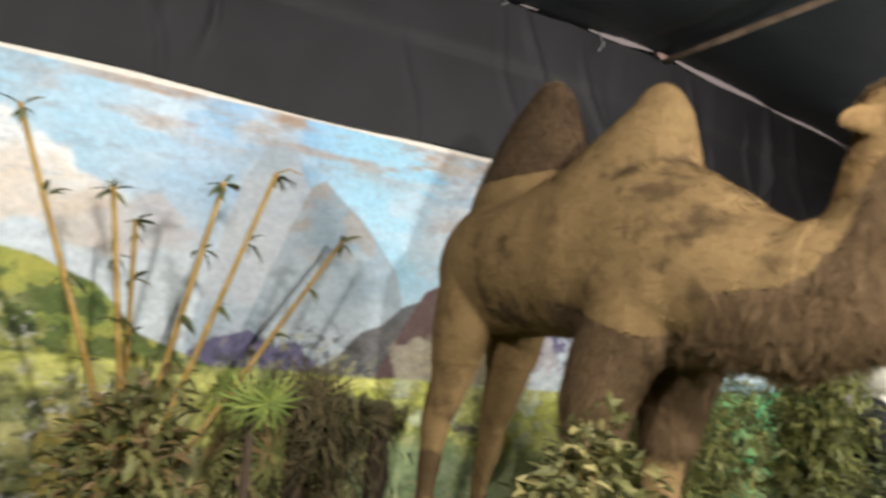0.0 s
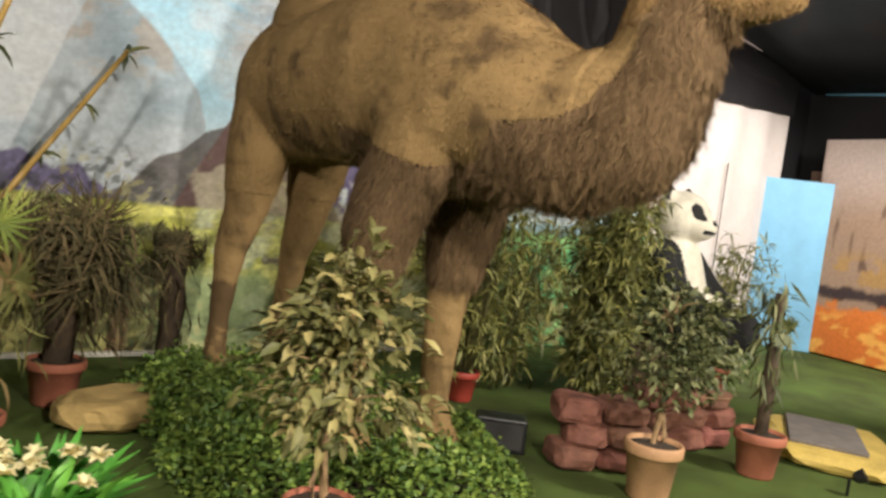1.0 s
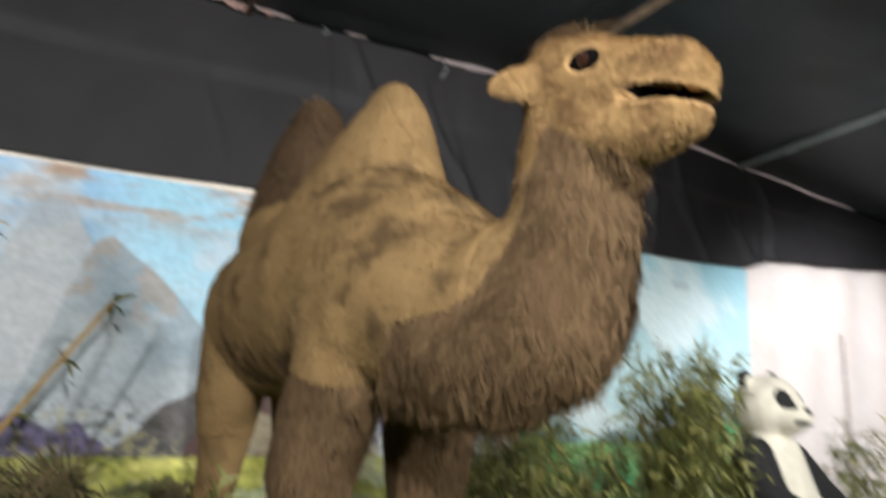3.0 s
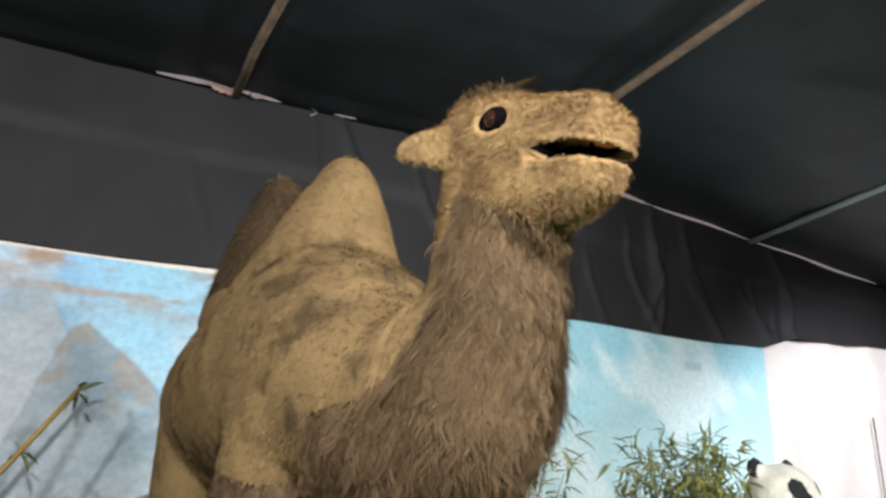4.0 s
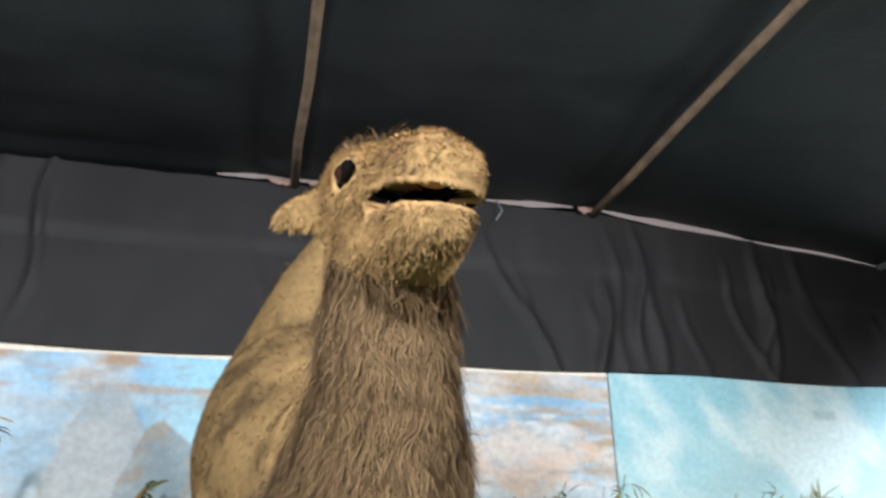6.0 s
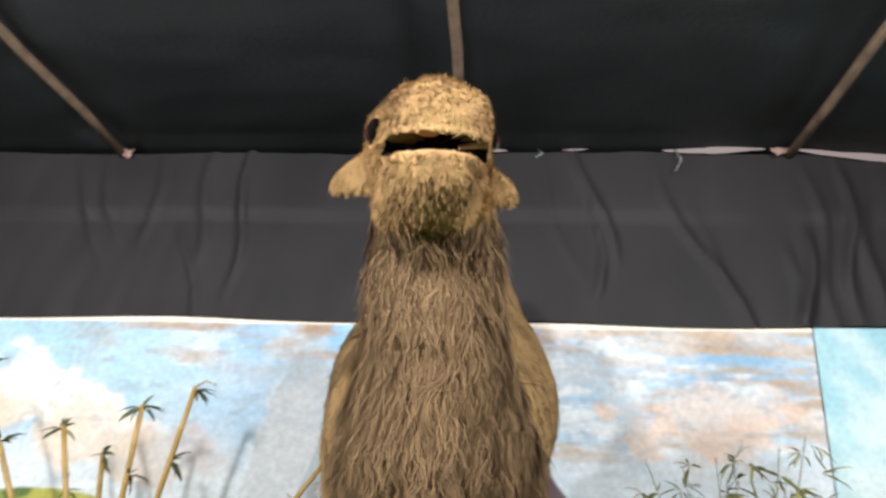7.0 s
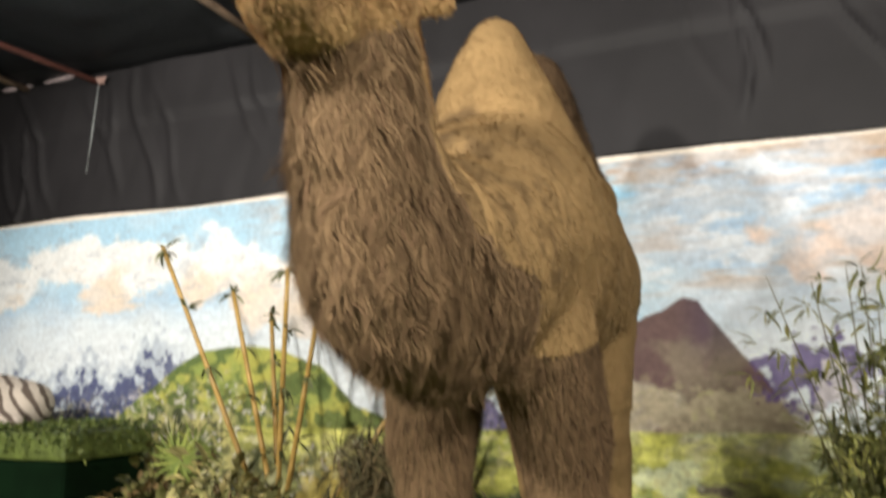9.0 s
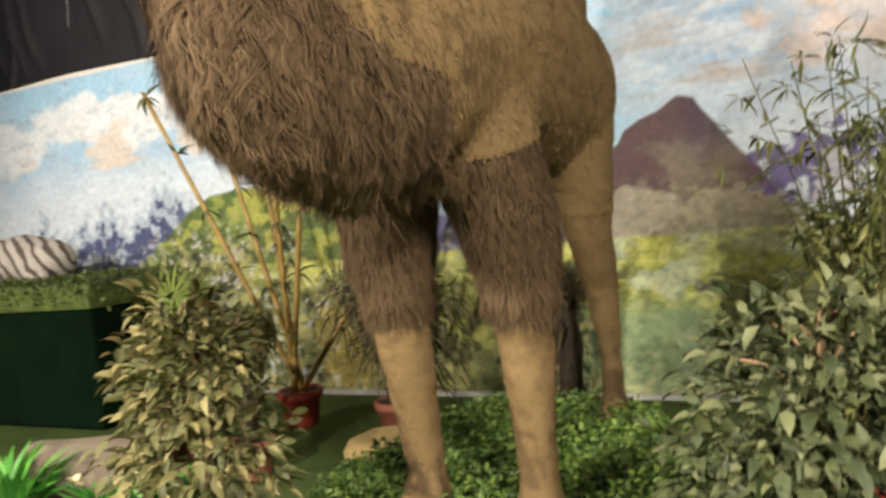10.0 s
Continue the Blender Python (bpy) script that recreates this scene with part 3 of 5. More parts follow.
# black drape over the backdrop
def drape_fn(xs, ts, z0, z1):
    top = eave_z(xs) - 0.012 + 0.05 * (fbm(xs * 0.8 + 3, xs * 0) - 0.55)
    low = np.interp(xs, [-7, 5.6, 8.5, 8.9, 10.3, 11.6], [3.055, 3.055, 3.05, 3.17, 3.27, 3.33]) + 0.015 * np.sin(xs * 2.3)
    f1 = fbm(xs * 2.6 + (1 - ts) * 0.9, ts * 0.6 + 4, 3)
    rng = random.Random(4)
    crease = np.zeros_like(xs)
    for k in range(46):
        cx, slant, wide = rng.uniform(-6.5, 9), rng.uniform(-0.2, 0.75), rng.uniform(0.02, 0.05)
        up, reach, deep = rng.uniform(0.1, 0.75), rng.uniform(0.2, 0.5), rng.uniform(0.3, 1.0)
        line = (xs - cx - slant * (up - ts) - 0.05 * np.sin(ts * 7 + k)) / wide
        crease += deep * np.exp(-line ** 2) * np.exp(-((ts - up) / reach) ** 4)
    seam = smooth(ts, 0.60, 0.63) * 0.03 * smooth(fbm(xs * 0.7 + 9, xs * 0), 0.3, 0.5)
    y = WALL_Y - 0.02 - seam - 0.04 * f1 * (0.35 + 0.65 * (1 - ts)) - 0.06 * crease
    return y, low + (top - low) * ts


me, _, _ = sheet("wall_drape", -7.0, 11.6, 3.05, EAVE, 560, 30, drape_fn, M_DRAPE)
tagged(new("wall_drape", me), "black cloth drape with creases hung above the backdrop", "drape", kind="structure")


# roof of black tarpaulin, sagging a little between the rafters
RAFTERS = (-2.85, 0.05, 2.95, 5.55)


def roof_mesh():
    xs, ys = np.meshgrid(np.linspace(-8, 12.5, 280), np.linspace(5.50, -8.4, 150))
    edge = eave_z(xs)
    sag = 0.05 * np.sin(ys * 1.15 + 0.4) * (0.6 + 0.4 * np.sin(xs * 0.7)) + 0.09 * (fbm(xs * 0.9, ys * 1.6 + 4) - 0.5) * smooth(5.5 - ys, 0, 0.5)
    strap = np.zeros_like(xs)
    for rx in RAFTERS:
        strap += np.exp(-((xs - rx + 0.2) / 0.14) ** 2) * 0.06
    z = edge + 0.05 + sag + strap + 0.012 * (5.5 - ys)
    z = np.where(ys > 5.3, edge + 0.03, z)
    pts = np.stack([xs, ys, z], -1).reshape(-1, 3)
    i = np.arange(xs.size).reshape(xs.shape)
    f = np.stack([i[:-1, :-1], i[1:, :-1], i[1:, 1:], i[:-1, 1:]], -1).reshape(-1, 4)
    return bent(pts, "ceiling", f, (M_ROOF,), smooth_faces=True)


tagged(new("ceiling", roof_mesh()), "black tarpaulin tent roof with folds and seams", "ceiling", kind="structure")


def rafter(path, mat, name, label):
    ob = part(name, tube_mesh(name, [path], 8), mat, None)
    return tagged(ob, label, "rafter", "roof rafters", "structure")


for rx in RAFTERS:
    n = 14
    rafter([(rx + 0.012 * math.sin(k * 2.1 + rx), 5.43 - 0.75 * k, EAVE - 0.03 + 0.008 * math.sin(k * 1.7), 0.036 - 0.0006 * k) for k in range(n)], M_POLE, "rafter", "weathered round wooden rafter under the black roof")
rafter([(8.45, 5.42, 4.19, 0.03), (8.35, 2.0, 4.30, 0.03), (8.2, -3.0, 4.35, 0.03)], M_PIPE, "rafter", "pale grey metal roof pipe")
rafter([(-1.88, 5.42, 4.40, 0.03), (-2.4, 2.0, 4.44, 0.03), (-2.9, -2.0, 4.46, 0.03)], M_RUSTPIPE, "rafter", "rusty red metal roof pipe")

# daylight in the torn gap of the eave
gaps = bmesh.new()
for gx0, gx1, gh in ((-3.2, -2.75, 0.01), (-2.6, -2.1, 0.012), (2.35, 2.9, 0.014), (2.95, 3.3, 0.012), (3.75, 3.95, 0.006), (4.55, 5.35, 0.02), (5.6, 7.0, 0.026), (7.0, 8.4, 0.012), (8.5, 10.4, 0.012)):
    steps = 8
    prev = None
    for k in range(steps + 1):
        x = gx0 + (gx1 - gx0) * k / steps
        h = gh * (0.35 + math.sin(math.pi * k / steps)) * (0.8 + 0.4 * random.random())
        z = float(eave_z(x)) + 0.002 + 0.008 * math.sin(x * 5)
        pair = [gaps.verts.new((x, 5.345, z - h)), gaps.verts.new((x, 5.345, z + h))]
        if prev:
            gaps.faces.new((prev[0], pair[0], pair[1], prev[1]))
        prev = pair
gap = part("daylight_gap", gaps, M_SKYGLOW, None)
# plain blue tube in place of the glowing blue line at the east eave
tube = part("blue_glow_line", tube_mesh("blue_glow_line", [[(12.30, 5.3, 3.80, 0.02), (12.30, 3.0, 3.74, 0.02), (12.30, 0.5, 3.78, 0.02)]]), M_BLUE, None)
tagged(tube, "blue tube standing in for a line of blue light along the side wall", "hose")
tagged(gap, "torn slits under the eave with pale daylight behind", "daylight", kind="structure")

for k, (x, z0, z1) in enumerate(((4.64, 4.28, 4.47), (3.55, 4.4, 4.47), (-1.84, 3.45, 4.36))):
    cord = part("cord", tube_mesh("cord", [[(x, 5.33, z1 + 0.03, 0.006), (x + 0.03, 5.27, (z0 + z1) / 2, 0.006), (x - 0.02, 5.28, z0, 0.005)]], 6), M_PIPE, None)
    tagged(cord, "thin pale string hanging from the eave", "string", "hanging strings")

def scrap_mesh(seed, wide, tall):
    """A crumpled shred of cloth hanging where a rafter meets the eave."""
    us, ts = np.meshgrid(np.linspace(-0.5, 0.5, 12), np.linspace(0, 1, 8))
    x = us * wide * (1 - 0.6 * ts) + 0.02 * (fbm(us * 4 + seed, ts * 4) - 0.5)
    y = 0.06 * (fbm(us * 5 + seed, ts * 3 + 9) - 0.5)
    z = -ts * tall * (0.6 + 0.8 * fbm(us * 3 + seed, ts * 0 + 2))
    i = np.arange(us.size).reshape(us.shape)
    f = np.stack([i[:-1, :-1], i[1:, :-1], i[1:, 1:], i[:-1, 1:]], -1).reshape(-1, 4)
    return bent(np.stack([x, y, z], -1).reshape(-1, 3), "cloth_scrap", f, smooth_faces=True)


M_SCRAP = material("torn_cloth", (0.34, 0.22, 0.19), 0.85, vary=0.3, scale=12, fine=60, bump=0.3)
for k, (x, z, wide, tall) in enumerate(((0.10, 4.50, 0.13, 0.08), (2.84, 4.495, 0.26, 0.05), (5.46, 4.50, 0.16, 0.05), (-1.80, 4.42, 0.14, 0.07), (3.10, 4.495, 0.12, 0.04))):
    scrap = part("cloth_scrap", scrap_mesh(3 * k + 1, wide, tall), M_SCRAP, None)
    scrap.matrix_world = pose(x, 5.315, z)
    scrap.modifiers.new("thickness", "SOLIDIFY").thickness = 0.004
    tagged(scrap, "torn pinkish cloth shred tied at the rafter's foot", "cloth", "cloth shreds")

# skirting strip at the foot of the backdrop
skirt = part("baseboard", box_bm(11.9, 0.05, 0.035, (-0.45, 5.375, 0.0175), 0.006), material("pale_wood", (0.55, 0.52, 0.46), 0.7), None)
tagged(skirt, "pale wooden batten along the foot of the backdrop", "baseboard", kind="structure")


# outer walls, all draped in black
def plain_wall(name, sx, sy, sz, at, mat, label):
    return tagged(part(name, box_bm(sx, sy, sz, at), mat, None), label, "wall", kind="structure")


plain_wall("wall_north", 21.2, 0.1, 4.9, (2.6, 5.62, 2.45), M_DRAPE, "black cloth wall behind the painted backdrop")
plain_wall("wall_south", 20.6, 0.1, 4.9, (2, -8.3, 2.45), M_DRAPE, "black cloth wall behind the visitors")
plain_wall("wall_west", 0.1, 14, 4.9, (-7.2, -1.4, 2.45), M_DRAPE, "black cloth side wall")
plain_wall("wall_east", 0.1, 14, 4.9, (12.45, -1.4, 2.45), M_DRAPE, "black cloth side wall")

# planks and panels at the east end
fence = empty("plank_fence", label="weathered brown plank fence against the black side wall", category="fence")
for k in range(12):
    h = 2.62 + random.uniform(-0.03, 0.03)
    part("plank", box_bm(0.025, 0.158, h, (12.3, 5.25 - 0.165 * k, h / 2), 0.004, 1), M_PLANK, fence)

blue = empty("display_board", 11.45, 5.2, 0, -54, label="light blue painted standing board with visible edge", category="panel")
part("board", box_bm(0.95, 0.03, 2.42, (0.12, 0, 1.21), 0.004, 1), M_BLUE, blue)


def lava_mural():
    w = 4.2
    us, zs = np.meshgrid(np.linspace(0, w, 160), np.linspace(0.02, 3.05, 120))
    pts = np.stack([np.zeros_like(us) + 0.01 * np.sin(us * 3), -us, zs], -1).reshape(-1, 3)
    i = np.arange(us.size).reshape(us.shape)
    f = np.stack([i[:-1, :-1], i[1:, :-1], i[1:, 1:], i[:-1, 1:]], -1).reshape(-1, 4)
    me = bent(pts, "lava_backdrop", f, (M_PAINT,), smooth_faces=True)
    col = np.ones((us.size, 4), dtype=np.float32)
    col[:, :3] = np.clip(lava(us.ravel(), zs.ravel()), 0, 1)
    me.color_attributes.new("paint", "FLOAT_COLOR", "POINT").data.foreach_set("color", col.ravel())
    ob = new("backdrop", me)
    ob.matrix_world = pose(11.83, 4.95, 0, 0, 0, 10.2 - 20.4)
    mod = ob.modifiers.new("thickness", "SOLIDIFY")
    mod.thickness = 0.02
    return tagged(ob, "painted backdrop of a volcanic plain with orange lava", "backdrop", kind="structure")


lava_mural()

# ---- the camel ----
def ellipsoid(bm, c, r, turn=None, sub=3):
    m = Matrix.Translation(c) @ (turn or Matrix.Identity(4)) @ Matrix.Diagonal((*r, 1))
    bmesh.ops.create_icosphere(bm, subdivisions=sub, radius=1, matrix=m)


def chain(bm, stations, step=0.05):
    """Ellipsoids along a line of stations (x, y, z, rx, ry, rz)."""
    for a, b in zip(stations, stations[1:]):
        n = max(1, int((Vector(a[:3]) - Vector(b[:3])).length / step))
        for k in range(n + 1):
            f = k / n
            v = [p * (1 - f) + q * f for p, q in zip(a, b)]
            ellipsoid(bm, v[:3], v[3:], sub=3)


HEAD = pose(3.06, 1.47, 2.325, 0, 0, 9)      # the head turns a little to its left
HEAD_TILT = HEAD @ pose(0, 0, 0, 8, 0, 0)


def head_point(side, ahead, up):
    return HEAD_TILT @ Vector((side, -ahead, up))


def camel_shape():
    bm = bmesh.new()
    # trunk from rump to chest
    chain(bm, [(2.98, 4.20, 1.93, 0.35, 0.21, 0.36), (2.98, 4.0, 1.95, 0.42, 0.25, 0.43), (2.99, 3.5, 1.98, 0.43, 0.25, 0.44),
               (3.01, 3.0, 2.0, 0.43, 0.25, 0.48), (3.03, 2.6, 1.98, 0.41, 0.25, 0.47), (3.05, 2.25, 1.86, 0.36, 0.22, 0.38)], 0.03)
    chain(bm, [(3.05, 2.25, 1.84, 0.36, 0.22, 0.36), (3.08, 1.9, 1.74, 0.28, 0.22, 0.29), (3.09, 1.66, 1.80, 0.21, 0.24, 0.28)], 0.03)
    # humps
    chain(bm, [(3.02, 2.95, 2.25, 0.36, 0.48, 0.25), (3.03, 2.80, 2.50, 0.24, 0.29, 0.20), (3.045, 2.73, 2.66, 0.155, 0.18, 0.15), (3.05, 2.72, 2.755, 0.11, 0.115, 0.11)], 0.025)
    chain(bm, [(3.0, 3.75, 2.33, 0.33, 0.52, 0.18), (2.98, 3.73, 2.52, 0.27, 0.45, 0.18), (2.98, 3.66, 2.78, 0.20, 0.28, 0.16), (2.99, 3.62, 2.975, 0.125, 0.14, 0.12)], 0.025)
    # neck
    chain(bm, [(3.09, 1.64, 1.80, 0.19, 0.245, 0.28), (3.09, 1.565, 2.0, 0.158, 0.225, 0.2), (3.085, 1.52, 2.2, 0.146, 0.185, 0.2), (3.07, 1.50, 2.34, 0.135, 0.16, 0.14)], 0.025)
    # head: skull, muzzle with a thick upper lip, deep jaw, brow, ears
    turn = HEAD_TILT.to_3x3().to_4x4()
    for side, ahead, up, r in ((0, -0.01, 0.07, (0.150, 0.17, 0.155)), (0, 0.10, 0.045, (0.142, 0.16, 0.140)), (0, 0.22, 0.03, (0.120, 0.13, 0.105)),
                               (0, 0.315, 0.030, (0.116, 0.105, 0.080)), (0, 0.360, 0.012, (0.106, 0.078, 0.072)), (0, 0.30, 0.082, (0.085, 0.10, 0.045)), (0, 0.335, 0.086, (0.078, 0.065, 0.046)), (0, 0.19, 0.080, (0.098, 0.14, 0.078)),
                               (0, 0.10, -0.075, (0.132, 0.15, 0.10)), (0, 0.19, -0.105, (0.118, 0.14, 0.085)), (0, 0.28, -0.095, (0.106, 0.11, 0.072)), (0, 0.358, -0.082, (0.092, 0.07, 0.058)),
                               (0, 0.25, -0.03, (0.112, 0.15, 0.07))):
        ellipsoid(bm, head_point(side, ahead, up), r, turn)
    for sx in (-1, 1):
        ellipsoid(bm, head_point(0.058 * sx, 0.345, 0.050), (0.052, 0.07, 0.052), turn)
        ellipsoid(bm, head_point(0.112 * sx, 0.075, 0.125), (0.045, 0.075, 0.032), turn)
        ear = turn @ pose(0, 0, 0, 0, -10 * sx, 30 * sx)
        for k in range(9):
            f = k / 8
            wide = 0.032 + 0.030 * math.sin(math.pi * (0.30 + 0.58 * f))
            ellipsoid(bm, head_point((0.135 + 0.095 * f) * sx, -0.055 - 0.065 * f, 0.045 - 0.02 * f * f), (0.03, 0.024 - 0.009 * f, wide), ear)
    # front legs
    for x0, x1, x2, yh in ((2.80, 2.765, 2.765, 2.86), (3.235, 3.262, 3.265, 2.79)):
        inner = 0.06 if x0 < 3 else -0.06
        ellipsoid(bm, (x0 + inner, 2.70, 1.82), (0.235, 0.36, 0.26))
        ellipsoid(bm, (x0 + inner, 2.45, 1.80), (0.21, 0.30, 0.24))
        chain(bm, [(x0 + (0.03 if x0 < 3 else -0.03), 2.55, 1.72, 0.19, 0.26, 0.2), (x0, 2.68, 1.45, 0.185, 0.24, 0.15), (x1, 2.74, 1.22, 0.17, 0.20, 0.1), (x1, 2.76, 1.04, 0.135, 0.15, 0.06)], 0.05)
        chain(bm, [(x1, 2.76, 1.0, 0.118, 0.125, 0.06), (x1, 2.78, 0.86, 0.112, 0.115, 0.07), (x2, (2.78 + yh) / 2, 0.62, 0.094, 0.095, 0.06), (x2, yh, 0.36, 0.086, 0.088, 0.06), (x2, yh - 0.02, 0.26, 0.105, 0.115, 0.06)], 0.05)
        ellipsoid(bm, (x2, yh - 0.05, 0.19), (0.125, 0.165, 0.095))
    # hind legs
    for x0, x1, yh in ((2.76, 2.74, 4.34), (3.17, 3.18, 4.38)):
        chain(bm, [(x0, 4.02, 1.78, 0.19, 0.24, 0.26), (x0 - 0.01, 4.08, 1.5, 0.165, 0.21, 0.16), (x0, 4.15, 1.22, 0.125, 0.155, 0.1), (x1, 4.28, 0.93, 0.09, 0.11, 0.08),
                   (x1, 4.30, 0.80, 0.082, 0.095, 0.06), (x1, yh, 0.5, 0.066, 0.07, 0.06), (x1, yh, 0.28, 0.075, 0.08, 0.05)], 0.06)
        ellipsoid(bm, (x1, yh - 0.04, 0.20), (0.095, 0.13, 0.085))
    me = bpy.data.meshes.new("shape")
    bm.to_mesh(me)
    bm.free()
    return me


def remeshed(me, voxel):
    ob = bpy.data.objects.new("shape", me)
    scene.collection.objects.link(ob)
    mod = ob.modifiers.new("remesh", "REMESH")
    mod.mode, mod.voxel_size, mod.adaptivity = "VOXEL", voxel, 0.0
    deps = bpy.context.evaluated_depsgraph_get()
    out = bpy.data.meshes.new_from_object(ob.evaluated_get(deps))
    bpy.data.objects.remove(ob)
    return out


def relaxed(me, rounds):
    n = len(me.vertices)
    v = np.empty(n * 3)
    me.vertices.foreach_get("co", v)
    v = v.reshape(-1, 3)
    e = np.empty(len(me.edges) * 2, dtype=np.int64)
    me.edges.foreach_get("vertices", e)
    e = e.reshape(-1, 2)
    deg = np.bincount(e.ravel(), minlength=n)[:, None]
    for k in range(rounds):
        s = np.zeros_like(v)
        for c in range(3):
            s[:, c] = np.bincount(e[:, 0], v[e[:, 1], c], n) + np.bincount(e[:, 1], v[e[:, 0], c], n)
        v = v + (0.55 if k % 2 == 0 else -0.35) * (s / deg - v)
    me.calc_loop_triangles()
    t = np.empty(len(me.loop_triangles) * 3, dtype=np.int64)
    me.loop_triangles.foreach_get("vertices", t)
    return v, t.reshape(-1, 3)


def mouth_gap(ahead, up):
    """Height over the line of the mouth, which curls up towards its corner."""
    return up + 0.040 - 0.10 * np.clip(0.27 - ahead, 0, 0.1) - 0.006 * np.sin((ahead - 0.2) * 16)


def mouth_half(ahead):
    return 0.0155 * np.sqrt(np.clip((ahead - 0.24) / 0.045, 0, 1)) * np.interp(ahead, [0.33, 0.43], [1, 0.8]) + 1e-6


def camel_wear(p):
    """Darker, rubbed plush: soft patches on the near flank of the front hump, small curls on the other side, stained feet."""
    x, y, z = p[:, 0], p[:, 1], p[:, 2]
    mid, fine = fbm3(p, 6, 4), fbm3(p, 24, 3)
    patch = np.zeros(len(p))
    for cy, cz, ry, rz, k in ((2.50, 2.60, 0.10, 0.07, 0.8), (2.42, 2.42, 0.15, 0.10, 1.0), (2.62, 2.36, 0.10, 0.10, 0.8), (2.36, 2.20, 0.17, 0.15, 0.95),
                              (2.08, 2.06, 0.24, 0.11, 0.85), (2.46, 2.02, 0.12, 0.14, 0.7), (2.22, 1.88, 0.16, 0.12, 0.5), (2.12, 1.74, 0.06, 0.12, 0.8), (3.30, 1.62, 0.4, 0.10, 0.4)):
        patch = np.maximum(patch, k * np.exp(-((y - cy) / ry) ** 2 - ((z - cz) / rz) ** 2))
    near = smooth(3.12 - x, 0, 0.1)
    wear = 0.95 * near * smooth(patch + (mid - 0.5) * 2.4 + (fine - 0.5) * 1.0, 0.15, 0.98)
    wear = wear + 0.25 * smooth(mid, 0.52, 0.72) + 0.6 * (1 - near) * smooth(fine, 0.54, 0.64) * smooth(2.6 - y, 0, 0.6)
    wear = wear + 0.6 * smooth(1.15 - z, 0, 0.5) * smooth(0.6 * mid + 0.4 * fine, 0.50, 0.62)
    return np.clip(wear, 0, 1)


def camel_zone(p):
    """0 tan plush, 1 long brown wool, 2 dark rear hump, 3 mouth gap coloured black for its dark inside, 4 nostril, 5
    eye socket.
    """
    x, y, z = p[:, 0], p[:, 1], p[:, 2]
    w = 0.025 * (fbm(x * 6 + 9, z * 6 + y * 5) - 0.5)
    edge = np.interp(z, [1.40, 1.53, 1.66, 1.725, 1.745, 1.80, 1.93, 2.08, 2.2, 2.4], [2.28, 2.20, 2.09, 2.04, 1.79, 1.69, 1.59, 1.535, 1.48, 1.45])
    jaw = 2.155 + (y - 1.32) * 0.55
    neck = (y + w < edge) & (z < jaw + w) & (z > 1.2)
    mane = (y > 1.42) & (z > jaw) & (y + w < edge - 0.02) & (y > 1.30 + 0.0 * z) & (np.abs(x - 3.08) < 0.08) & (z > 2.45)
    leg = (z < np.interp(y, [2.0, 2.2, 2.42, 2.70, 3.08, 3.15], [1.62, 1.55, 1.525, 1.60, 1.69, 1.60]) + 0.5 * w) & (z > 1.0 + 0.4 * w) & (y < 3.15) & (y > 2.15)
    hump = (y > 3.14 + w) & (z > 2.42 + 0.10 * np.abs(y - 3.7) + w)
    q = HEAD_TILT.inverted()
    m = np.array(q)
    loc = p @ m[:3, :3].T + m[:3, 3]
    side, ahead, up = loc[:, 0], -loc[:, 1], loc[:, 2]
    # black colour on a shallow groove stands in for the dark of the open mouth
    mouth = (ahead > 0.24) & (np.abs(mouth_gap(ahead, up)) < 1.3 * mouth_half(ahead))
    eye = (((ahead - 0.125) / 0.054) ** 2 + ((up - 0.075) / 0.032) ** 2 < 1) & (np.abs(side) > 0.05)
    nost = (((ahead - 0.34) / 0.036) ** 2 + ((np.abs(side) - 0.05) / 0.016) ** 2 < 1) & (up > 0.07)
    out = np.zeros(len(p), dtype=np.int64)
    out[neck | leg | mane] = 1
    out[hump] = 2
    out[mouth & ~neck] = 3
    out[nost & (out == 0)] = 4
    out[eye & ~neck] = 5
    return out, loc


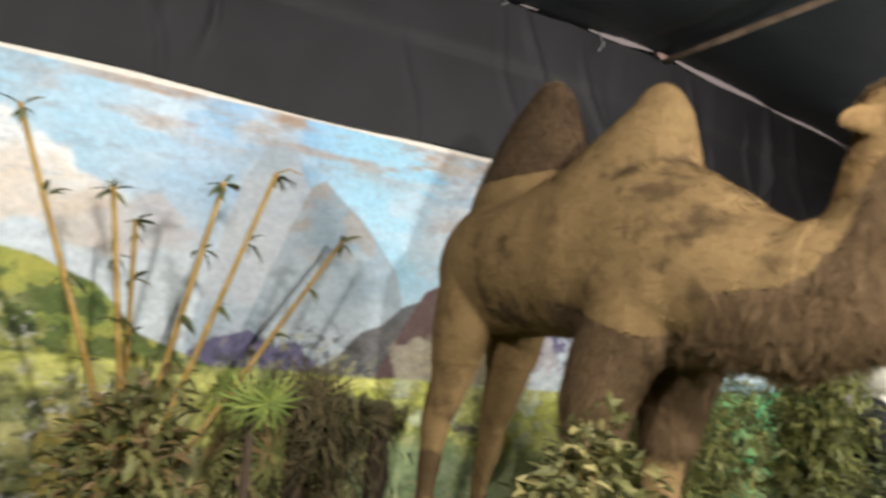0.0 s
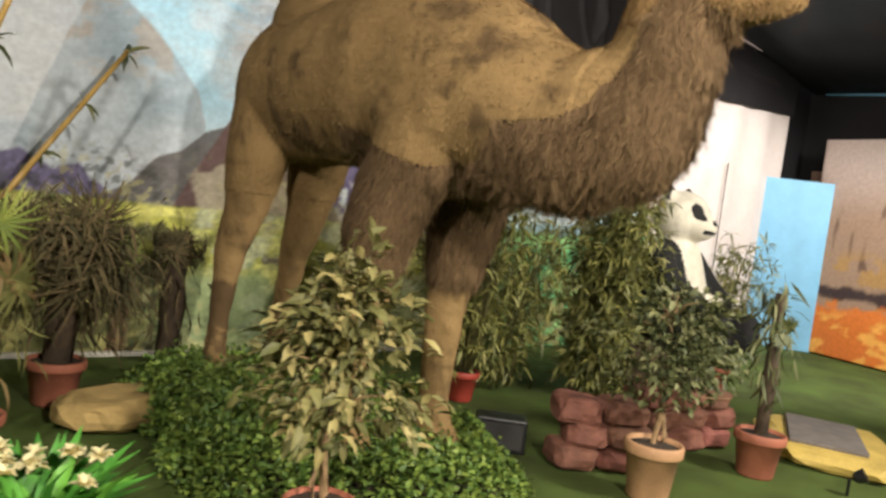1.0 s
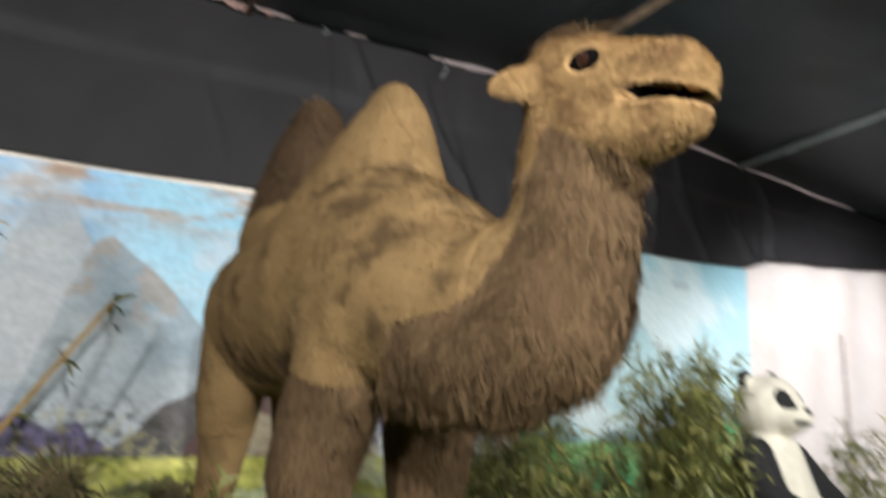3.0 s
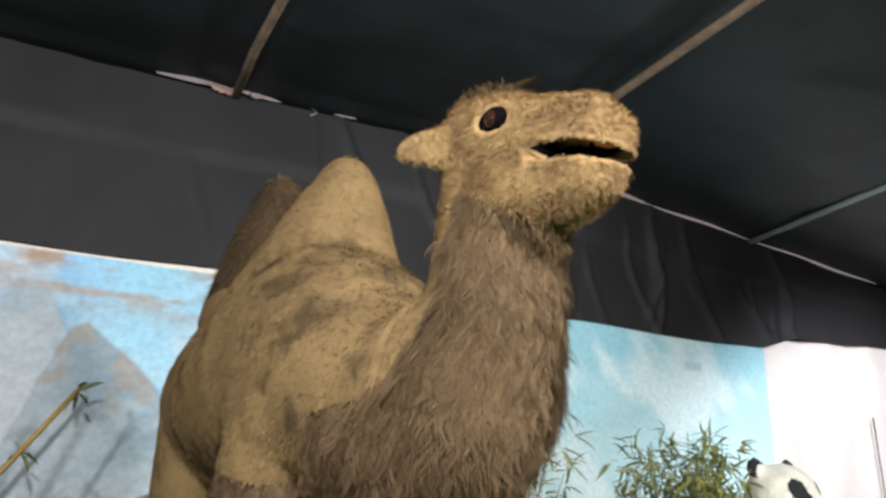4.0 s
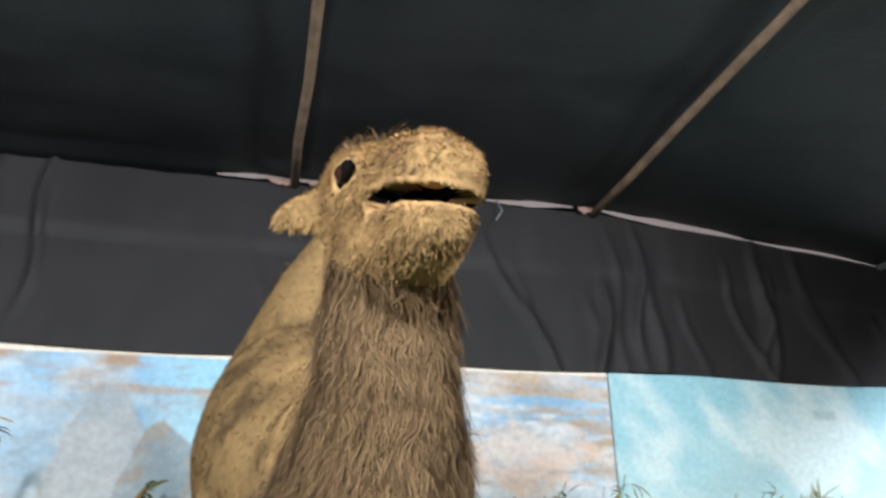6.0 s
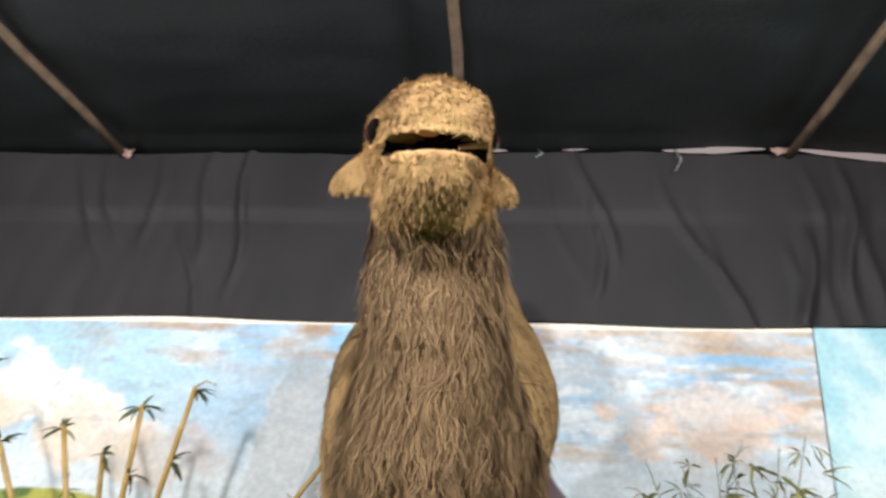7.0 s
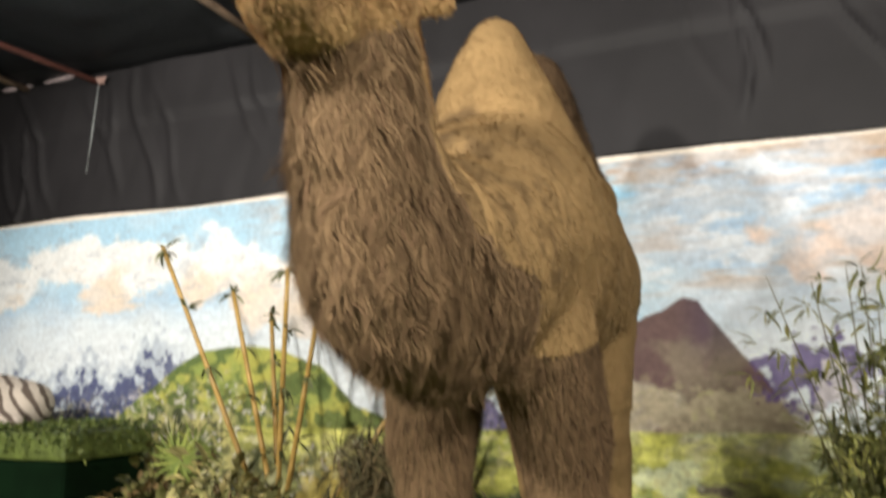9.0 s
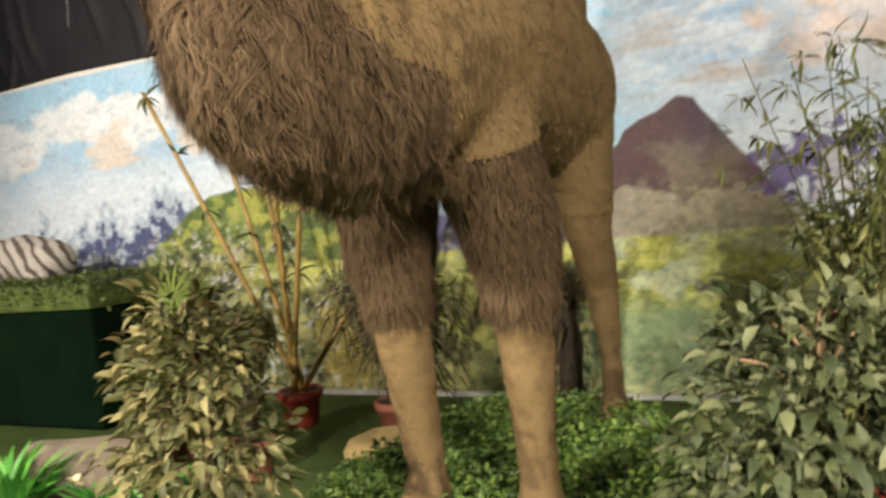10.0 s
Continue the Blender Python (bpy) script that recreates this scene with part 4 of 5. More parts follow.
def build_camel():
    v, tri = relaxed(remeshed(camel_shape(), 0.0125), 110)
    # press the mouth line inward and add soft lumps
    zone_v, loc = camel_zone(v)
    e1, e2 = v[tri[:, 1]] - v[tri[:, 0]], v[tri[:, 2]] - v[tri[:, 0]]
    fn = np.cross(e1, e2)
    vn = np.zeros_like(v)
    for k in range(3):
        np.add.at(vn, tri[:, k], fn)
    vn /= np.linalg.norm(vn, axis=1)[:, None] + 1e-12
    lump = 0.03 * (fbm3(v, 4) - 0.5) + np.where(v[:, 0] > 3.2, 0.020, 0.010) * (fbm3(v, 15) - 0.5)
    # the plush cape stands proud of the brown wool at its hem
    lump = lump + np.where((zone_v == 0) & (v[:, 2] > 1.3) & (v[:, 1] > 1.75), 0.010, 0.0)
    shag = (zone_v == 1) & (v[:, 1] < 2.4)
    lump = lump + np.where(shag, 0.030 * (fbm(np.arctan2(v[:, 0] - 3.09, v[:, 1] - 1.75) * 5 + v[:, 2], v[:, 2] * 3.2) - 0.5), 0)
    v = v + vn * lump[:, None]
    ahead, up = -loc[:, 1], loc[:, 2]
    gap = np.abs(mouth_gap(ahead, up)) / mouth_half(ahead)
    face = (v[:, 1] < 1.5) & (v[:, 2] > 2.05) & (ahead > 0.24)
    push = np.where(face, -0.055 * smooth(1.25 - gap, 0, 0.6) + 0.010 * np.exp(-((gap - 1.7) / 0.5) ** 2) * smooth(ahead, 0.235, 0.28), 0.0)
    push = np.where(zone_v == 5, -0.010, push)
    v = v + vn * push[:, None]
    wear = camel_wear(v)
    cen = v[tri].mean(axis=1)
    zf, loc_f = camel_zone(cen)
    area = np.linalg.norm(fn, axis=1) / 2
    rng = np.random.RandomState(3)
    pts, faces, tone = [v], [tri], [wear]
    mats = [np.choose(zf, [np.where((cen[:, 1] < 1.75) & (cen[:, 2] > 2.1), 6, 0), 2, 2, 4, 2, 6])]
    total = len(v)

    def strands(mask, count, lmin, lmax, wid, lie, mat, seg, curl, clump=1, flow=1.5, loose=0.014, stray=0.2, hang=0.35):
        nonlocal total
        idx = np.where(mask)[0]
        locks = count // clump
        pick = np.repeat(rng.choice(idx, locks, p=area[idx] / area[idx].sum()), clump)
        count = len(pick)
        a, b = np.repeat(rng.rand(locks, 1), clump, 0), np.repeat(rng.rand(locks, 1), clump, 0)
        flip = (a + b) > 1
        a, b = np.where(flip, 1 - a, a), np.where(flip, 1 - b, b)
        t = tri[pick]
        root = v[t[:, 0]] + a * (v[t[:, 1]] - v[t[:, 0]]) + b * (v[t[:, 2]] - v[t[:, 0]])
        n = vn[t[:, 0]]
        # hair lies downward along the skin, in locks
        down = np.array([0.0, 0.12, -1.0]) - n * (n @ np.array([0.0, 0.12, -1.0]))[:, None]
        lock = np.stack([fbm(root[:, 1] * 9 + root[:, 0] * 9, root[:, 2] * 4 + k * 20) - 0.5 for k in range(3)], 1) * flow
        lock = lock - n * (lock * n).sum(1)[:, None] * 0.8
        spread = rng.normal(0, loose, (count, 3)) if clump > 1 else np.zeros((count, 3))
        d = down + n * lie + lock + np.repeat(rng.normal(0, stray, (locks, 3)), clump, 0) + rng.normal(0, 0.05, (count, 3))
        if mat == 3:
            rise = (d * n).sum(1)[:, None]
            d = d - n * (rise - np.clip(rise, 0.0, max(lie, 0.16) * 1.4))
        d /= np.linalg.norm(d, axis=1)[:, None] + 1e-9
        side = np.cross(d, n) + rng.normal(0, 0.15, (count, 3))
        side /= np.linalg.norm(side, axis=1)[:, None] + 1e-9
        L = np.repeat(lmin + (lmax - lmin) * rng.rand(locks), clump)[:, None] * (0.85 + 0.3 * rng.rand(count, 1))
        W = wid * (0.6 + 0.8 * rng.rand(count))[:, None]
        rows = []
        ph = np.repeat(rng.rand(locks, 1), clump, 0) * 6
        root = root + spread - n * (spread * n).sum(1)[:, None]
        for k in range(seg):
            f = k / seg
            mid = root + d * L * f - spread * 0.85 * f + np.array([0, 0, -1.0]) * L * hang * f * f + side * L * curl * np.sin(ph + f * 5)
            half = W * (1 - 0.75 * f) * 0.5
            rows += [mid - side * half, mid + side * half]
        rows.append(root + d * L - spread * 0.85 + np.array([0, 0, -1.0]) * L * hang + side * L * curl * np.sin(ph + 5))
        p = np.stack(rows, 1)
        per = p.shape[1]
        local = []
        for k in range(seg - 1):
            local += [(2 * k, 2 * k + 1, 2 * k + 3), (2 * k, 2 * k + 3, 2 * k + 2)]
        local.append((2 * seg - 2, 2 * seg - 1, 2 * seg))
        f = (np.arange(count)[:, None, None] * per + np.array(local)[None] + total).reshape(-1, 3)
        pts.append(p.reshape(-1, 3))
        faces.append(f)
        mats.append(np.full(len(f), mat))
        tones = np.repeat(rng.rand(locks) ** 1.5, clump) if mat == 3 else wear[t[:, 0]]
        tone.append(np.repeat(tones, per))
        total += p.shape[0] * per

    cz, cy = cen[:, 2], cen[:, 1]
    long_neck = (zf == 1) & (cy < 2.4)
    long_leg = (zf == 1) & (cy >= 2.4)
    strands(long_neck, 40000, 0.025, 0.05, 0.0045, 0.10, 3, 3, 0.12, 6, 1.2)
    strands(long_neck, 60000, 0.060, 0.115, 0.0040, 0.10, 3, 5, 0.15, 12, 1.1, 0.010, 0.20, 0.10)
    strands(long_leg, 44000, 0.026, 0.045, 0.0036, 0.14, 3, 2, 0.05, 4, 0.9, 0.010, 0.14)
    hem = long_leg & (cz < 1.10)
    strands(hem, 5000, 0.04, 0.065, 0.004, 0.25, 3, 3, 0.08, 8, 0.6)
    strands(zf == 2, 22000, 0.012, 0.028, 0.004, 0.4, 3, 2, 0.05, 3, 1.0)
    ahead_f, up_f = -loc_f[:, 1], loc_f[:, 2]
    bare = (ahead_f > 0.22) & (np.abs(mouth_gap(ahead_f, up_f)) < 0.024)
    bare |= ((ahead_f - 0.122) / 0.058) ** 2 + ((up_f - 0.075) / 0.034) ** 2 < 1
    head = (zf == 0) & (cy < 1.75) & (cz > 2.1) & ~bare
    strands(head, 90000, 0.006, 0.0125, 0.0023, 0.60, 6, 1, 0, 3, 1.8, 0.004, 0.35)
    strands((zf == 0) & ~head & ~((cy < 1.75) & bare) & (cz > 1.0), 130000, 0.008, 0.016, 0.0036, 0.30, 1, 1, 0, 2, 0.7, 0.006, 0.14)
    strands((zf == 0) & (cz <= 1.0), 16000, 0.006, 0.013, 0.0036, 0.4, 1, 1, 0)
    crest = (cy < 1.66) & (cy > 1.36) & (cz > 2.47) & (np.abs(cen[:, 0] - 3.06) < 0.10)
    strands(crest, 9000, 0.016, 0.028, 0.003, 0.95, 3, 2, 0.2, 4, 1.6, 0.008, 0.35)
    # black almond lids with a glass eye in each
    for sx in (-1, 1):
        for at, radii, mat in (((0.126 * sx, 0.122, 0.075), (0.022, 0.060, 0.033), 4), ((0.133 * sx, 0.137, 0.072), (0.024, 0.027, 0.023), 5)):
            bm = bmesh.new()
            ellipsoid(bm, head_point(*at), radii, HEAD_TILT.to_3x3().to_4x4() @ pose(0, 0, 0, 0, 0, 8 * sx), 3)
            bm.verts.index_update()
            pts.append(np.array([q.co[:] for q in bm.verts]))
            f = np.array([[q.index for q in tri_.verts] for tri_ in bm.faces]) + total
            faces.append(f), mats.append(np.full(len(f), mat)), tone.append(np.zeros(len(bm.verts)))
            total += len(bm.verts)
            bm.free()
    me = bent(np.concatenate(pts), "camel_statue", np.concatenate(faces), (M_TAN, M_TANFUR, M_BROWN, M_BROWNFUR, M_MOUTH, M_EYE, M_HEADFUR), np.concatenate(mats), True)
    me.attributes.new("wear", "FLOAT", "POINT").data.foreach_set("value", np.concatenate(tone).astype(np.float32))
    ob = new("camel_statue", me)
    return tagged(ob, "life-size two-humped camel statue in tan plush and shaggy brown wool", "statue")


build_camel()

# ---- plants ----
def pot(parent, r, h, mat, label=""):
    p = part("pot", lathe_bm([(r * 0.68, 0), (r * 0.72, 0.012), (r * 0.90, h * 0.78), (r * 1.0, h * 0.79), (r * 1.03, h * 0.83), (r * 1.03, h * 0.97), (r * 0.99, h), (r * 0.90, h), (r * 0.88, h * 0.9), (r * 0.5, h * 0.9)], 32), mat, parent, label, True)
    bm = lathe_bm([(0.02, h * 0.905), (r * 0.86, h * 0.90), (r * 0.86, h * 0.925), (r * 0.4, h * 0.95), (0.02, h * 0.955)], 20, 0.05, 3)
    part("soil", bm, M_SOIL, p)
    return p


def crown(rng, n, centre, radii, leaf, width, lobes=9, hollow=0.55, droop=0.45):
    """Leaves of an uneven crown: lobes scattered within an ellipsoid."""
    cen, rad = np.array(centre), np.array(radii)
    lob = rng.normal(0, 1, (lobes, 3))
    lob /= np.linalg.norm(lob, axis=1)[:, None]
    lob *= (0.35 + 0.55 * rng.rand(lobes, 1))
    which = rng.randint(0, lobes, n)
    d = rng.normal(0, 1, (n, 3))
    d /= np.linalg.norm(d, axis=1)[:, None]
    q = lob[which] + d * (hollow * rng.rand(n, 1) ** 0.5) * 0.75
    root = cen + q * rad
    out = q * np.array([1, 1, 0.5]) + rng.normal(0, 0.45, (n, 3))
    out[:, 2] -= droop
    up = np.tile(np.array([0, 0, 1.0]), (n, 1)) + rng.normal(0, 0.45, (n, 3))
    L = leaf * (0.6 + 0.7 * rng.rand(n))
    return root, out, up, L, L * width * (0.8 + 0.4 * rng.rand(n))


def ficus(x, y, h0, h1, rad, n, leaf, mat, pot_mat, pot_r, pot_h, seed, label, lobes=14, trunk_r=0.018, width=0.48):
    rng = np.random.RandomState(seed)
    t = empty("potted_tree", x, y, 0, rng.randint(360), label=label, category="potted plant", group="potted trees")
    pot(t, pot_r, pot_h, pot_mat)
    mid = (h0 + h1) / 2
    paths = [[(0.01, 0, pot_h * 0.8, trunk_r * 1.15), (0.0, 0.015, h0 * 0.6, trunk_r), (0.015, 0.0, h0, trunk_r * 0.9), (0, 0, mid, trunk_r * 0.6), (0.01, 0.01, h1 - 0.08, trunk_r * 0.25)],
             [(0.03, 0.01, pot_h * 0.8, trunk_r * 0.8), (0.045, -0.01, h0 * 0.7, trunk_r * 0.7), (0.02, 0.02, h0 * 1.1, trunk_r * 0.5)]]
    for k in range(16):
        a, z = rng.rand() * 6.28, h0 + (h1 - h0) * (0.05 + 0.75 * rng.rand())
        r = rad * (0.5 + 0.4 * rng.rand()) * (1 - 0.5 * (z - h0) / (h1 - h0))
        paths.append([(0.005, 0.0, z - 0.05, trunk_r * 0.35), (0.45 * r * math.cos(a), 0.45 * r * math.sin(a), z + 0.04, trunk_r * 0.25), (r * math.cos(a), r * math.sin(a), z + 0.07, trunk_r * 0.12)])
    part("trunk", tube_mesh("trunk", paths, 7), M_BARK, t)
    a = crown(rng, int(n * 0.62), (0, 0, h0 + 0.40 * (h1 - h0)), (rad, rad, (h1 - h0) * 0.45), leaf, width, lobes, 0.6, 0.12)
    b = crown(rng, int(n * 0.38), (0, 0, h0 + 0.72 * (h1 - h0)), (rad * 0.62, rad * 0.62, (h1 - h0) * 0.36), leaf, width, lobes, 0.6, -0.1)
    arr = [np.concatenate(q) for q in zip(a, b)]
    f = part("foliage", leaf_mesh("foliage", *arr), mat, t)
    f["kind"] = "stuff"
    return t


ficus(2.27, 2.19, 0.42, 1.17, 0.34, 1150, 0.076, M_LEAF_PALE, M_TERRA, 0.14, 0.22, 11, "variegated pale green tree in a terracotta pot", 18, 0.018, 0.42)
ficus(4.20, 2.07, 0.48, 1.16, 0.40, 1800, 0.053, M_LEAF_DARK, M_TERRA_PALE, 0.15, 0.30, 12, "small leafy ficus tree in a pale clay pot")


ficus(0.82, 3.54, 0.25, 1.10, 0.42, 850, 0.100, M_LEAF_OLIVE, M_TERRA, 0.14, 0.24, 14, "olive and brown broad-leaved shrub in a clay pot", 12, 0.015, 0.42)


def bamboo_sprays(rng, stems, n, leaf):
    """Narrow leaves in fans along the given stems, each a list of points."""
    root, out, up = [], [], []
    for k in range(n):
        s = stems[rng.randint(len(stems))]
        f = 0.08 + 0.92 * rng.rand() ** 0.8
        i = min(len(s) - 2, int(f * (len(s) - 1)))
        g = f * (len(s) - 1) - i
        p = np.array(s[i][:3]) * (1 - g) + np.array(s[i + 1][:3]) * g
        tw = rng.normal(0, 1, 3)
        tw[2] *= 0.5
        p2 = p + tw * 0.075
        for j in range(rng.randint(3, 6)):
            root.append(p2)
            dd = tw * 0.6 + rng.normal(0, 0.75, 3)
            dd[2] -= 0.25
            out.append(dd)
            up.append(np.array([0, 0, 1.0]) + rng.normal(0, 0.4, 3))
    m = len(root)
    L = leaf * (0.6 + 0.8 * rng.rand(m))
    return np.array(root), np.array(out), np.array(up), L, L * 0.15


def bamboo_plant(x, y, height, spread, canes, n, leaf, seed, pot_mat, pot_r, pot_h, label, name="potted_bamboo", lean=(0, 0)):
    rng = np.random.RandomState(seed)
    t = empty(name, x, y, 0, 0, label=label, category="potted plant", group="leafy bamboo plants")
    if pot_mat:
        pot(t, pot_r, pot_h, pot_mat)
    stems = []
    for k in range(canes):
        a, r = rng.rand() * 6.28, spread * rng.rand() ** 0.6
        h = height * (0.6 + 0.4 * rng.rand())
        r0 = pot_r * 0.5 if pot_mat else spread * 0.4
        stems.append([(r0 * math.cos(a) * f0 + (r * math.cos(a) + lean[0]) * f1, r0 * math.sin(a) * f0 + (r * math.sin(a) + lean[1]) * f1, z * h + pot_h * 0.8 * (1 - z), rr) for f0, f1, z, rr in
                      ((1, 0, 0, 0.007), (0.8, 0.18, 0.33, 0.006), (0.5, 0.5, 0.66, 0.004), (0.2, 1.0, 1.0, 0.002))])
    for s in stems:
        part("stem", tube_mesh("stem", [s], 5), M_CANE, t)
    f = part("foliage", leaf_mesh("foliage", *bamboo_sprays(rng, stems, n, leaf)), M_LEAF_BAMBOO, t)
    f["kind"] = "stuff"
    return t


bamboo_plant(4.42, 3.86, 2.05, 0.46, 22, 480, 0.105, 21, M_TERRA_RED, 0.125, 0.22, "thin leafy bamboo in a red clay pot")
bamboo_plant(5.76, 3.76, 2.0, 0.42, 54, 2300, 0.11, 22, None, 0.3, 0.0, "dense green artificial bamboo thicket beside the panda", "bamboo_thicket")
bamboo_plant(5.0, 4.35, 1.4, 0.75, 44, 1100, 0.11, 24, None, 0.3, 0.0, "dry yellowish bamboo bush in front of the backdrop", "bamboo_thicket")
bamboo_plant(7.3, 3.55, 1.5, 0.32, 22, 420, 0.10, 23, M_TERRA, 0.13, 0.25, "sprawling leafy bamboo behind the seated panda", lean=(0.25, -0.05))


# bare bamboo poles fanned in a red pot
poles = empty("bamboo_pole_pot", 0.945, 4.5, 0, 0, label="tall dry bamboo poles fanned out of a red pot", category="potted plant")
pot(poles, 0.155, 0.26, M_TERRA_RED)
rngp = np.random.RandomState(8)
POLE_TOPS = ((0.12, 4.17, 2.40), (0.62, 4.32, 2.08), (0.78, 4.55, 1.95), (1.17, 4.15, 2.19), (1.464, 4.168, 2.30), (2.19, 4.907, 2.07))
roots_, outs_, ups_ = [], [], []
for k, (tx, ty, tz) in enumerate(POLE_TOPS):
    a = np.array([0.05 * math.cos(k), 0.05 * math.sin(k), 0.2])
    b = np.array([tx - 0.945, ty - 4.5, tz])
    path = []
    nodes = 9
    for i in range(nodes + 1):
        f = i / nodes
        p = a + (b - a) * f
        r = 0.021 - 0.006 * f
        if 0 < i < nodes:
            path.append((*(p - (b - a) * 0.004), r))
            path.append((*p, r * 1.16))
            path.append((*(p + (b - a) * 0.004), r))
        else:
            path.append((*p, r))
    part("pole", tube_mesh("pole", [path], 10), M_BAMBOO, poles)
    for f in (0.42, 0.62, 0.8, 0.99, 0.99):
        p = a + (b - a) * f
        for j in range(5):
            roots_.append(p), outs_.append(rngp.normal(0, 1, 3) + np.array([0.5, 0, -0.1])), ups_.append(np.array([0, 0, 1.0]) + rngp.normal(0, 0.4, 3))
m = len(roots_)
Ls = 0.115 * (0.6 + 0.8 * rngp.rand(m))
part("leaves", leaf_mesh("leaves", np.array(roots_), np.array(outs_), np.array(ups_), Ls, Ls * 0.24), M_LEAF_DARK, poles, "sparse narrow green leaves")
hooks = [[(1.464 - 0.945, 4.168 - 4.5, 2.30, 0.006), (1.53 - 0.945, 4.15 - 4.5, 2.335, 0.005), (1.60 - 0.945, 4.13 - 4.5, 2.31, 0.003)]]
part("twig", tube_mesh("twig", hooks, 6), M_BAMBOO, poles)


# potted palms: dark dry one, fan palm, slender one
def frond_fan(rng, centre, aim, blades, length, width):
    root, out, up = [], [], []
    aim = Vector(aim).normalized()
    q = aim.to_track_quat("Z", "X")
    for k in range(blades):
        a = math.pi * 1.75 * (k / (blades - 1) - 0.5)
        d = q @ Vector((math.cos(a), math.sin(a), 0.25 + rng.uniform(-0.05, 0.05)))
        root.append(centre), out.append(d), up.append(aim)
    m = len(root)
    L = length * (0.85 + 0.3 * rng.rand(m))
    return np.array(root, dtype=float), np.array([o[:] for o in out]), np.array([o[:] for o in up]), L, np.full(m, width)


def joined(sets):
    return [np.concatenate(q) for q in zip(*sets)]


def palm(x, y, trunk_h, trunk_r, n, length, mat, seed, pot_mat, pot_r, pot_h, label, low=0.3, thick=0.022, bend=0.35, cloud=0):
    rng = np.random.RandomState(seed)
    t = empty("potted_palm", x, y, 0, 0, label=label, category="potted plant", group="potted palms")
    if pot_mat:
        pot(t, pot_r, pot_h, pot_mat)
    part("trunk", tube_mesh("trunk", [[(0, 0, pot_h * 0.7, trunk_r), (0.01, 0, trunk_h * 0.5, trunk_r * 1.1), (0.0, 0.01, trunk_h, trunk_r * 0.7)]], 10), M_DARKBARK, t)
    sets = []
    for k in range(n):
        z = pot_h + (trunk_h - pot_h) * (low + (1 - low) * rng.rand() ** 0.7) + 0.02
        a = rng.rand() * 6.28
        reach = length * (0.4 + 0.7 * rng.rand())
        c = (reach * 0.6 * math.cos(a), reach * 0.6 * math.sin(a), z + reach * (0.3 - 0.5 * rng.rand()))
        sets.append(frond_fan(rng, c, (math.cos(a), math.sin(a), rng.uniform(-0.6, 0.6)), 17, length * 0.55, thick))
    if cloud:
        sets.append(crown(rng, cloud, (0, 0, pot_h + 0.58 * (trunk_h - pot_h) + 0.1), (length * 1.05, length * 1.05, (trunk_h - pot_h) * 0.62 + 0.05), 0.15, 0.11, 16, 0.6, 0.9))
    f = part("fronds", leaf_mesh("fronds", *joined(sets), fold=0.1, bend=bend), mat, t)
    f["kind"] = "stuff"
    return t


palm(1.83, 4.33, 0.92, 0.085, 40, 0.48, M_LEAF_DRY, 31, M_TERRA, 0.155, 0.25, "dark withered fan palm in a terracotta pot", low=0.5, thick=0.015, bend=0.7, cloud=500)
palm(1.25, 3.25, 1.14, 0.022, 4, 0.30, M_LEAF_FAN, 32, None, 0.12, 0.0, "yellow-green fan palm with a thin trunk", low=0.9, thick=0.015)
palm(1.32, 3.52, 0.86, 0.05, 14, 0.28, M_LEAF_OLIVE, 33, M_TERRA, 0.13, 0.22, "low dry brownish fan palm on the turf", thick=0.026, bend=0.6, low=0.3, cloud=100)
palm(2.72, 5.10, 0.86, 0.085, 16, 0.26, M_LEAF_DRY, 35, None, 0.12, 0.0, "stout brown palm trunk with withered fronds beside the backdrop", low=0.8, thick=0.016, bend=0.7, cloud=60)
palm(5.26, 2.04, 1.12, 0.042, 7, 0.15, M_LEAF_DARK, 34, M_TERRA, 0.15, 0.27, "thin dark trunk with sparse fronds in a terracotta pot", low=0.1, thick=0.02, cloud=110)


# white flowers with bright leaves
def flower_bed(x, y, seed, label, blooms=13, count=110, h=0.36, spread=0.27, wide=0.075):
    rng = np.random.RandomState(seed)
    t = empty("flower_plant", x, y, 0, 0, label=label, category="flowers", group="flower plants")
    a = rng.rand(count) * 6.28
    r = spread * rng.rand(count) ** 0.5
    root = np.stack([r * np.cos(a) * 0.6, r * np.sin(a) * 0.6, np.zeros(count)], 1)
    out = np.stack([np.cos(a) * 0.35, np.sin(a) * 0.35, np.ones(count)], 1) + rng.normal(0, 0.18, (count, 3))
    up = np.stack([-np.cos(a), -np.sin(a), np.full(count, 0.2)], 1)
    L = h * (0.6 + 0.5 * rng.rand(count))
    part("leaves", leaf_mesh("leaves", root, out, up, L, np.full(count, wide) * (0.7 + 0.6 * rng.rand(count)), fold=0.2, bend=0.45), M_LEAF_BRIGHT, t)
    for k in range(blooms):
        b, q = rng.rand() * 6.28, spread * 0.95 * rng.rand() ** 0.5
        c = np.array([q * math.cos(b), q * math.sin(b), h * (0.72 + 0.25 * rng.rand())])
        n = 14
        d = rng.normal(0, 1, (n, 3))
        d[:, 2] = np.abs(d[:, 2])
        part("bloom", leaf_mesh("bloom", np.tile(c, (n, 1)), d, np.tile(np.array([0, 0, 1.0]), (n, 1)) + 0.01, np.full(n, 0.050), np.full(n, 0.036)), M_PETAL, t)
    return t


flower_bed(1.40, 2.62, 41, "bright green lily leaves with creamy white flowers")
flower_bed(0.42, 2.66, 42, "bright green fern-like leaves on the turf", blooms=0, count=110, h=0.40, spread=0.24, wide=0.06)


